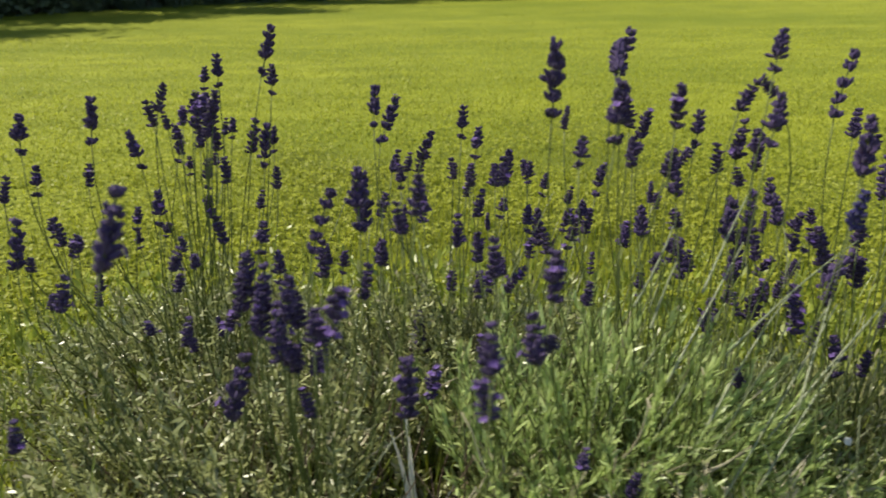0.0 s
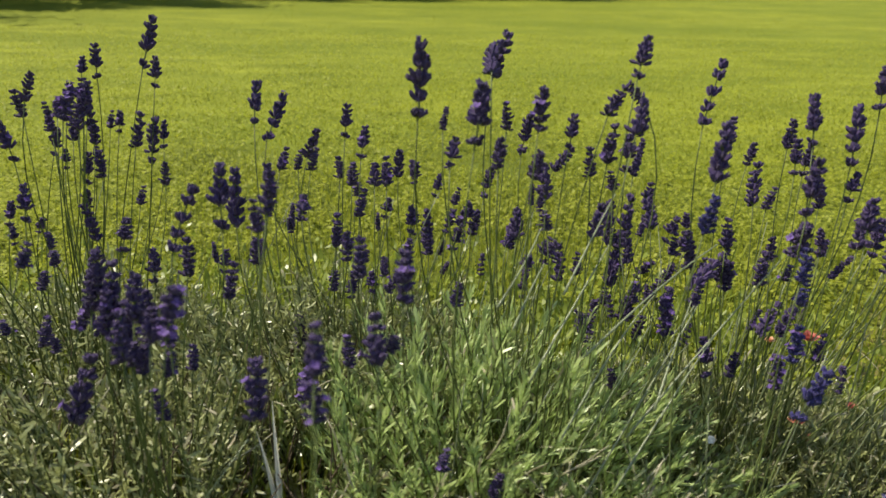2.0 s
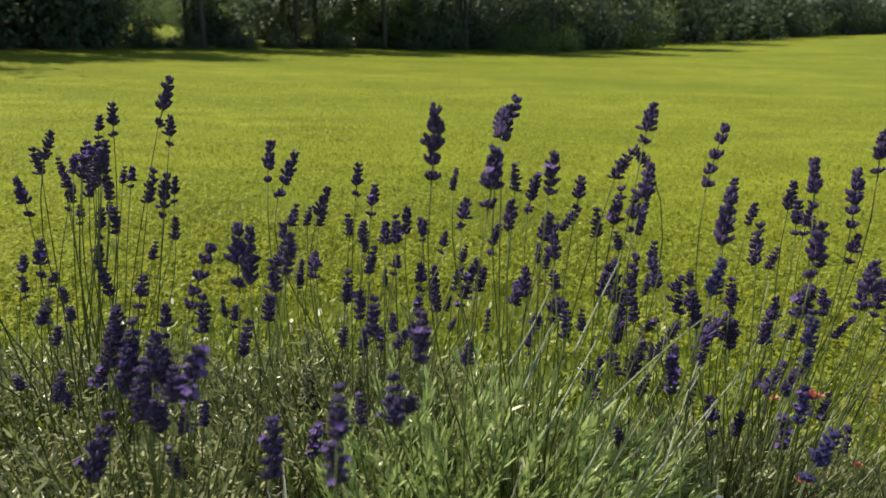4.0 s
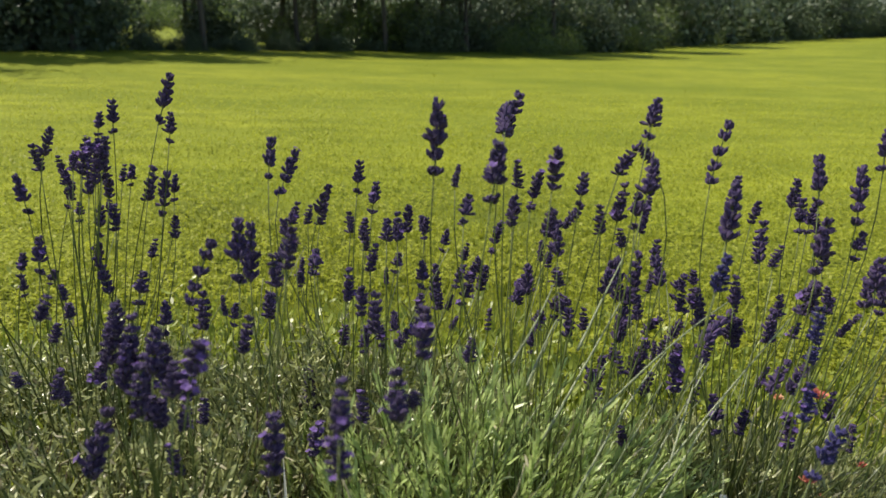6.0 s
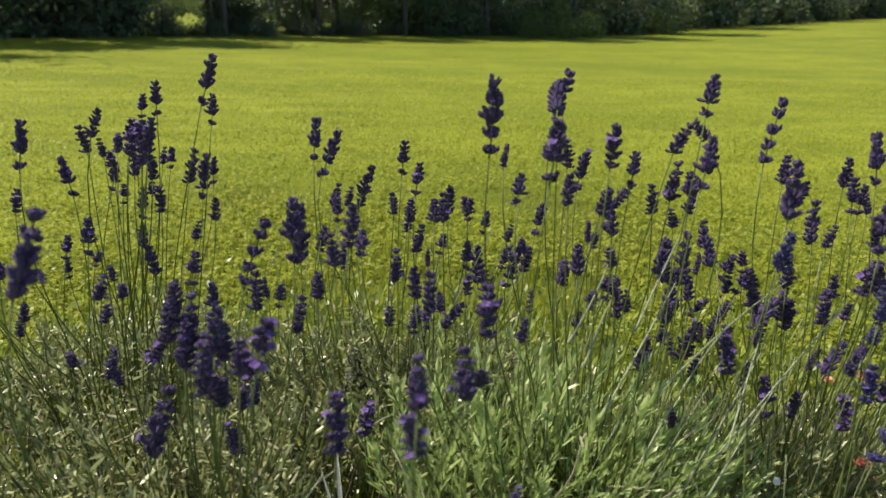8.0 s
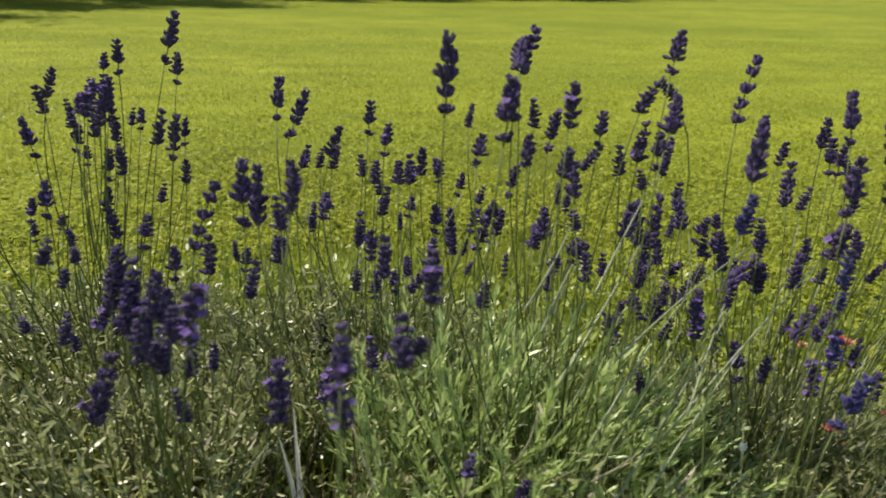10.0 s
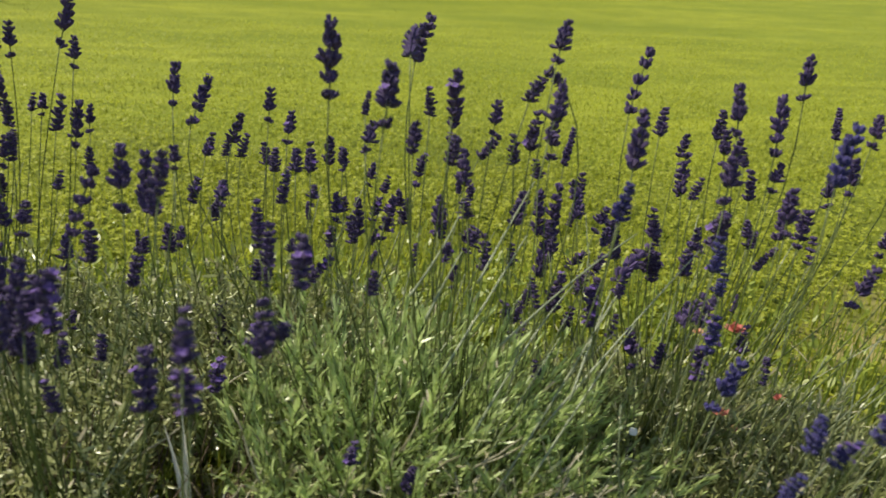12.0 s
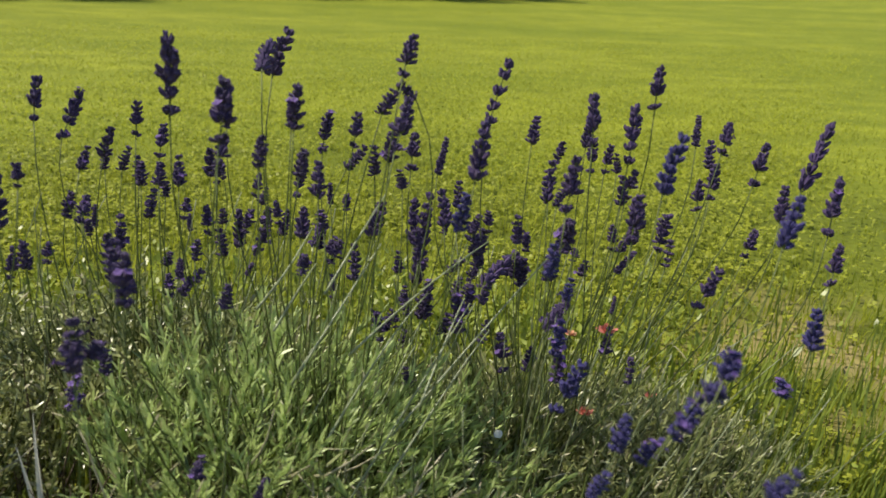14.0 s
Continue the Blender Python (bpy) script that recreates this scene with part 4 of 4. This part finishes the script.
stalk(plant_e, (0.411, 0.853, 0.318), (0.410, 0.846, 0.291), 1)
stalk(plant_e, (0.361, 0.713, 0.338), (0.369, 0.727, 0.295), 0)
stalk(plant_e, (0.416, 0.776, 0.296), (0.376, 0.730, 0.273), 0)
stalk(plant_e, (0.427, 0.767, 0.292), (0.428, 0.769, 0.254), 0)
stalk(plant_e, (0.459, 0.744, 0.326), (0.453, 0.737, 0.301), 0)
stalk(plant_e, (0.443, 0.741, 0.309), (0.445, 0.731, 0.276), 0)
stalk(plant_e, (0.415, 0.608, 0.378), (0.422, 0.644, 0.340), 1)
stalk(plant_e, (0.492, 0.653, 0.393), (0.487, 0.641, 0.348), 1)
stalk(plant_e, (0.367, 0.815, 0.253), (0.366, 0.811, 0.226), 0)
stalk(plant_e, (0.377, 0.718, 0.284), (0.370, 0.712, 0.259), 0)
stalk(plant_e, (0.407, 0.748, 0.216), (0.405, 0.735, 0.170), 1)
stalk(plant_e, (0.440, 0.749, 0.196), (0.433, 0.741, 0.166), 0)
stalk(plant_e, (0.457, 0.721, 0.262), (0.429, 0.688, 0.239), 0)
stalk(plant_e, (0.430, 0.631, 0.298), (0.412, 0.626, 0.271), 0)
stalk(plant_e, (0.436, 0.657, 0.239), (0.433, 0.648, 0.203), 4)
stalk(plant_e, (0.549, 0.761, 0.496), (0.545, 0.746, 0.451), 1)
stalk(plant_e, (0.648, 0.845, 0.434), (0.645, 0.832, 0.396), 6)
stalk(plant_e, (0.643, 0.752, 0.441), (0.625, 0.744, 0.407), 1)
stalk(plant_e, (0.679, 0.862, 0.402), (0.678, 0.849, 0.365), 0)
stalk(plant_e, (0.676, 0.832, 0.380), (0.665, 0.819, 0.336), 1)
stalk(plant_e, (0.732, 0.830, 0.408), (0.715, 0.815, 0.354), 1)
stalk(plant_e, (0.735, 0.721, 0.453), (0.697, 0.703, 0.380), 0)
stalk(plant_e, (0.678, 0.702, 0.388), (0.670, 0.690, 0.349), 0)
stalk(plant_e, (0.720, 0.686, 0.398), (0.711, 0.668, 0.341), 1)
stalk(plant_e, (0.722, 0.655, 0.339), (0.706, 0.643, 0.297), 1)
stalk(plant_e, (0.571, 0.632, 0.327), (0.551, 0.622, 0.288), 1)
stalk(plant_e, (0.768, 0.864, 0.287), (0.748, 0.855, 0.250), 1)
stalk(plant_e, (0.706, 0.919, 0.338), (0.702, 0.905, 0.297), 1)
stalk(plant_e, (0.599, 0.938, 0.366), (0.596, 0.929, 0.340), 0)
stalk(plant_e, (0.598, 0.906, 0.345), (0.591, 0.895, 0.309), 0)
stalk(plant_e, (0.576, 0.912, 0.384), (0.567, 0.901, 0.347), 1)
stalk(plant_e, (0.540, 0.794, 0.318), (0.535, 0.784, 0.288), 1)
stalk(plant_e, (0.520, 0.695, 0.372), (0.508, 0.682, 0.330), 0)
stalk(plant_e, (0.586, 0.769, 0.336), (0.576, 0.757, 0.296), 2)
stalk(plant_e, (0.366, 0.900, 0.394), (0.355, 0.886, 0.349), 6)
stalk(plant_e, (0.480, 0.919, 0.418), (0.473, 0.908, 0.382), 0)
stalk(plant_e, (0.392, 0.920, 0.335), (0.385, 0.910, 0.302), 0)
stalk(plant_e, (0.336, 1.015, 0.213), (0.331, 1.005, 0.182), 0)
stalk(plant_e, (0.358, 0.824, 0.205), (0.354, 0.815, 0.175), 0)
stalk(plant_f, (0.314, 0.565, 0.417), (0.307, 0.570, 0.383), 0, True)
stalk(plant_f, (0.381, 0.544, 0.381), (0.372, 0.537, 0.355), 0, True)
stalk(plant_f, (0.419, 0.608, 0.328), (0.415, 0.603, 0.307), 0, True)
stalk(plant_f, (0.407, 0.578, 0.301), (0.396, 0.571, 0.272), 4, True)
stalk(plant_f, (0.409, 0.543, 0.284), (0.387, 0.533, 0.241), 1, True)
stalk(plant_f, (0.479, 0.566, 0.466), (0.464, 0.552, 0.416), 0, True)
stalk(plant_f, (0.552, 0.503, 0.433), (0.534, 0.492, 0.392), 0, True)
stalk(plant_f, (0.603, 0.518, 0.333), (0.590, 0.508, 0.298), 0, True)
stalk(plant_f, (0.424, 0.365, 0.378), (0.416, 0.360, 0.360), 7, True)
stalk(plant_f, (0.423, 0.367, 0.352), (0.410, 0.369, 0.348), 7, True)
stalk(plant_f, (0.416, 0.371, 0.342), (0.394, 0.368, 0.321), 4, True)
stalk(plant_f, (0.378, 0.390, 0.326), (0.369, 0.384, 0.302), 0, True)
stalk(plant_f, (0.397, 0.387, 0.311), (0.386, 0.383, 0.293), 4, True)
stalk(plant_f, (0.534, 0.461, 0.301), (0.532, 0.457, 0.289), 4, True)
stalk(plant_f, (0.359, 0.378, 0.296), (0.351, 0.373, 0.277), 0, True)
stalk(plant_f, (0.409, 0.280, 0.358), (0.395, 0.277, 0.341), 0, True)


def small_stalks(plant, n, x0, x1, y0, y1, z0, z1, lean):
    """Younger stalks between the tall ones, with short slim spikes."""
    for _ in range(n):
        x, y, z = rng.uniform(x0, x1), rng.uniform(y0, y1), rng.uniform(z0, z1)
        long = rng.uniform(0.018, 0.036)
        way = unit(np.array([rng.normal(lean, 0.18), rng.normal(0, 0.15), 1.0]))
        base = np.array([x, y, z])
        stalk(plant, base + way * long, base, int(rng.choice([0, 0, 1, 1, 2, 3, 6])))


small_stalks(plant_d, 20, 0.06, 0.40, 0.68, 0.92, 0.20, 0.33, 0.30)
small_stalks(plant_c, 14, -0.12, 0.22, 0.84, 1.02, 0.18, 0.34, 0.10)
small_stalks(plant_e, 20, 0.30, 0.60, 0.70, 0.92, 0.14, 0.32, 0.22)
small_stalks(plant_a, 14, -0.46, -0.10, 0.80, 1.05, 0.14, 0.30, 0.05)
dry_stalk(plant_d, (0.258, 0.568, 0.206), (0.302, 0.599, 0.260), (0.336, 0.627, 0.299))
dry_stalk(plant_d, (0.230, 0.580, 0.240), (0.263, 0.609, 0.281), (0.299, 0.633, 0.307))
dry_stalk(plant_d, (0.283, 0.566, 0.211), (0.321, 0.595, 0.251), (0.353, 0.619, 0.276))
dry_stalk(plant_d, (0.224, 0.610, 0.346), (0.243, 0.635, 0.367), (0.264, 0.660, 0.390))
dry_stalk(plant_d, (0.261, 0.594, 0.303), (0.301, 0.618, 0.328), (0.352, 0.640, 0.351))
dry_stalk(plant_d, (0.296, 0.579, 0.260), (0.313, 0.604, 0.283), (0.331, 0.629, 0.303))
dry_stalk(plant_d, (0.178, 0.604, 0.309), (0.190, 0.627, 0.320), (0.204, 0.649, 0.331))
dry_stalk(plant_d, (0.206, 0.595, 0.288), (0.235, 0.623, 0.321), (0.259, 0.648, 0.348))
dry_stalk(plant_d, (0.169, 0.610, 0.326), (0.185, 0.632, 0.338), (0.201, 0.658, 0.360))
dry_stalk(plant_e, (0.308, 0.578, 0.260), (0.363, 0.606, 0.308), (0.406, 0.631, 0.339))


# ---- tall grass and dry leaves in the bed ----
def tall_grass(label, n, x0, x1, y0, y1, low, high, wide, lean_to=0.12, leaf=TALL):
    x, y = rng.normal((x0 + x1) / 2, (x1 - x0) / 3, n), rng.normal((y0 + y1) / 2, (y1 - y0) / 3, n)
    pos = np.stack([x, y, np.zeros(n)], 1)
    turn = rng.uniform(0, 6.28, n)
    lean = rng.uniform(0.05, 0.6, n)
    aim = np.stack([np.cos(turn) * lean + lean_to, np.sin(turn) * lean, np.ones(n)], 1)
    side = np.stack([-np.sin(turn), np.cos(turn), np.zeros(n)], 1)
    v, f = blades(pos, aim, side, rng.uniform(low, high, n), wide * rng.uniform(0.6, 1.3, n), rng.uniform(0, 0.6, n))
    ob = new("tall_grass", mesh_of("tall_grass", v, f, [leaf]))
    return tagged(ob, label, "grass", kind="stuff")


tall_grass("long green grass blades grown up behind the lavender", 2600, -0.75, 0.90, 0.80, 1.30, 0.03, 0.10, 0.0032)
tall_grass("long green grass blades growing among the lavender stalks", 420, -0.45, 0.60, 0.66, 0.90, 0.06, 0.17, 0.0026, 0.2)
tall_grass("long green grass and weeds in front of the lavender", 420, -0.55, 0.05, 0.42, 0.85, 0.05, 0.15, 0.0028)
tall_grass("long dark green grass standing before the lavender", 260, -0.45, 0.02, 0.44, 0.56, 0.10, 0.20, 0.0030)
tall_grass("sunlit grass blades between the lavender plants", 700, -0.42, 0.06, 0.68, 0.92, 0.03, 0.11, 0.0030, 0.1, BLADE)
tall_grass("green grass and weeds at the end of the bed", 1500, 0.60, 0.95, 0.35, 0.98, 0.02, 0.09, 0.0032)


# ---- dry leaves, litter and small flowers in the bed ----
def bent_strip(name, points, wide, material_):
    """A dry grass leaf: a thin curved strip with a folded keel."""
    p = np.array(points, float)
    u = np.linspace(0, 1, 9)[:, None]
    line = (1 - u) ** 3 * p[0] + 3 * u * (1 - u) ** 2 * p[1] + 3 * u * u * (1 - u) * p[2] + u ** 3 * p[3]
    way = unit(np.gradient(line, axis=0))
    side = unit(np.cross(way, (0.1, 1.0, 0.1)))
    w = (wide * np.sin(np.pi * np.linspace(0.22, 0.98, 9)))[:, None]
    keel = np.cross(side, way) * w * 0.35
    v = np.concatenate([line - side * w / 2, line + keel, line + side * w / 2])
    f = [[k * 9 + i, k * 9 + i + 1, (k + 1) * 9 + i + 1, (k + 1) * 9 + i] for k in range(2) for i in range(8)]
    return mesh_of(name, v, f, [material_])


dry_tuft = thing("dry_grass_tuft", -0.022, 0.600, 0.0, "bleached straw-coloured grass leaves standing in a fork", "grass")
part("dry_leaf", bent_strip("dry_leaf", [(0.002, 0.0, 0.0), (0.0, 0.004, 0.09), (-0.004, 0.012, 0.140), (-0.011, 0.048, 0.203)], 0.0062, BLEACHED), dry_tuft)
part("dry_leaf", bent_strip("dry_leaf", [(0.002, -0.003, 0.0), (0.0, 0.002, 0.08), (-0.002, 0.006, 0.125), (-0.024, 0.036, 0.180)], 0.0066, BLEACHED), dry_tuft)
part("dry_leaf", bent_strip("dry_leaf", [(0.0, 0.0, 0.0), (0.004, 0.002, 0.06), (0.012, 0.008, 0.10), (0.034, 0.016, 0.135)], 0.0045, BLEACHED), dry_tuft)


def litter(n, x0, x1, y0, y1, low, high, label):
    x, y = rng.uniform(x0, x1, n), rng.uniform(y0, y1, n)
    pos = np.stack([x, y, low + (high - low) * rng.uniform(0, 1, n) * rng.uniform(0, 1, n)], 1)
    turn = rng.uniform(0, 6.28, n)
    aim = np.stack([np.cos(turn), np.sin(turn), rng.normal(0.15, 0.3, n)], 1)
    side = np.cross(aim, rng.normal(0, 1, (n, 3)) + [0, 0, 1.5])
    v, f = blades(pos, aim, side, rng.uniform(0.01, 0.045, n), rng.uniform(0.0010, 0.0024, n), rng.normal(0, 0.2, n))
    ob = new("dry_litter", mesh_of("dry_litter", v, f, [STRAW]))
    return tagged(ob, label, "litter", kind="stuff")


def twigs(n):
    pieces = []
    for _ in range(n):
        x, y = rng.uniform(-0.35, 0.1), rng.uniform(0.46, 0.8)
        pts = limb_points((x, y, 0.0), (rng.normal(0, 0.6), rng.normal(0, 0.5), 1.0), rng.uniform(0.10, 0.23), 0.15, 4)
        pieces.append(tube(pts, np.linspace(0.0013, 0.0006, 5), 4))
    v, f, _ = joined(pieces)
    ob = new("dead_twigs", mesh_of("dead_twigs", v, f, [WOOD]))
    return tagged(ob, "thin brown dead twigs standing in the bed", "twigs", kind="stuff")


litter(2200, -0.35, 0.75, 0.46, 1.0, 0.004, 0.10, "dry straw and fallen leaves lying in the bed")
litter(700, 0.20, 0.46, 0.42, 0.58, 0.03, 0.16, "bleached straw caught in the low lavender foliage")
litter(220, 0.14, 0.32, 0.46, 0.58, 0.12, 0.20, "bleached straw and dry leaf ends caught on top of the low foliage")


def straw_stems(n, x0, x1, y0, y1, z0, z1):
    """Broken pale stems lying criss-cross on the front of the mound, most of them leaning outward."""
    pieces = []
    for _ in range(n):
        start = (rng.uniform(x0, x1), rng.uniform(y0, y1), rng.uniform(z0, z1))
        pts = limb_points(start, (rng.normal(0.7, 0.5), rng.normal(-0.1, 0.5), rng.normal(0.55, 0.4)), rng.uniform(0.025, 0.075), 0.10, 4)
        pieces.append(tube(pts, np.linspace(0.0010, 0.0006, 5), 5))
    v, f, _ = joined(pieces)
    ob = new("straw_stems", mesh_of("straw_stems", v, f, [STRAW], smooth=True))
    return tagged(ob, "broken straw-coloured stems lying on the lavender foliage", "straw", kind="stuff")


straw_stems(34, 0.08, 0.34, 0.45, 0.60, 0.10, 0.20)
straw_stems(36, -0.25, 0.10, 0.50, 0.75, 0.06, 0.17)
twigs(260)


def red_flower(x, y, z, size, material_, label):
    """A small ruffled bloom on a thin stalk: rings of narrow petals round a pale middle."""
    ob = thing("red_flower", x, y, 0.0, label, "flower", "small red flowers in the bed")
    pts = limb_points((0, 0, 0), (0.05, 0.02, 1), z, 0.05)
    pts[-1] = (0.004, 0.0, z)
    v, f = tube(pts, np.linspace(0.0012, 0.0008, 7), 5)
    part("flower_stem", mesh_of("flower_stem", v, f, [STEM], smooth=True), ob)
    for ring, (n, rise, long) in enumerate(((9, 0.15, 1.0), (8, 0.7, 0.8), (6, 1.6, 0.6))):
        t = np.arange(n) * 2 * np.pi / n + ring * 0.4 + rng.normal(0, 0.1, n)
        out = np.stack([np.cos(t), np.sin(t), np.full(n, rise)], 1)
        side = np.stack([-np.sin(t), np.cos(t), np.zeros(n)], 1)
        v, f = blades(np.repeat([[0.004, 0.0, z]], n, 0), out, side, size * long * rng.uniform(0.8, 1.2, n), size * 0.5, 0.25, (0.4, 1.0, 0.9), (0.0, 0.5, 0.85))
        part("petal_ring", mesh_of("petal_ring", v, f, [material_]), ob)
    t = np.array([0.6, 2.4, 4.4])
    out = np.stack([np.cos(t), np.sin(t), np.full(3, 0.5)], 1)
    side = np.stack([-np.sin(t), np.cos(t), np.zeros(3)], 1)
    v, f = blades(np.repeat([[0.0, 0.0, z * 0.4]], 3, 0), out, side, 0.03, 0.007, 0.3)
    part("leaf", mesh_of("leaf", v, f, [LEAF]), ob)


PINK = material("faded_petal", (0.45, 0.20, 0.10), (0.75, 0.42, 0.26), 60, 0.5, 0.3, 0.3, 300)
red_flower(0.540, 0.790, 0.186, 0.013, RED, "coral-red ruffled flower among the stalks")
red_flower(0.500, 0.800, 0.180, 0.008, PINK, "faded straw-pink flower among the stalks")
red_flower(0.601, 0.778, 0.105, 0.008, RED, "small orange-red flower low in the bed")
red_flower(0.498, 0.693, 0.120, 0.008, RED, "small orange-red flower low in the bed")
red_flower(0.474, 0.677, 0.150, 0.009, RED, "orange-red flower half hidden in the foliage")


def fallen_petal(x, y, z, size):
    a = np.arange(8) * 2 * np.pi / 8
    v = [(0, 0, 0.0015)] + [(size * math.cos(t), 0.6 * size * math.sin(t), 0.0012 * math.sin(3 * t)) for t in a]
    f = [[0, 1 + i, 1 + (i + 1) % 8] for i in range(8)]
    ob = new("fallen_petal", mesh_of("fallen_petal", v, f, [WHITE], smooth=True))
    ob.location, ob.rotation_euler = (x, y, z), (0.9, 0.3, 0.5)
    return tagged(ob, "pale fallen petal caught in the foliage", "petal")


fallen_petal(-0.032, 0.893, 0.150, 0.008)
fallen_petal(0.379, 0.650, 0.150, 0.007)
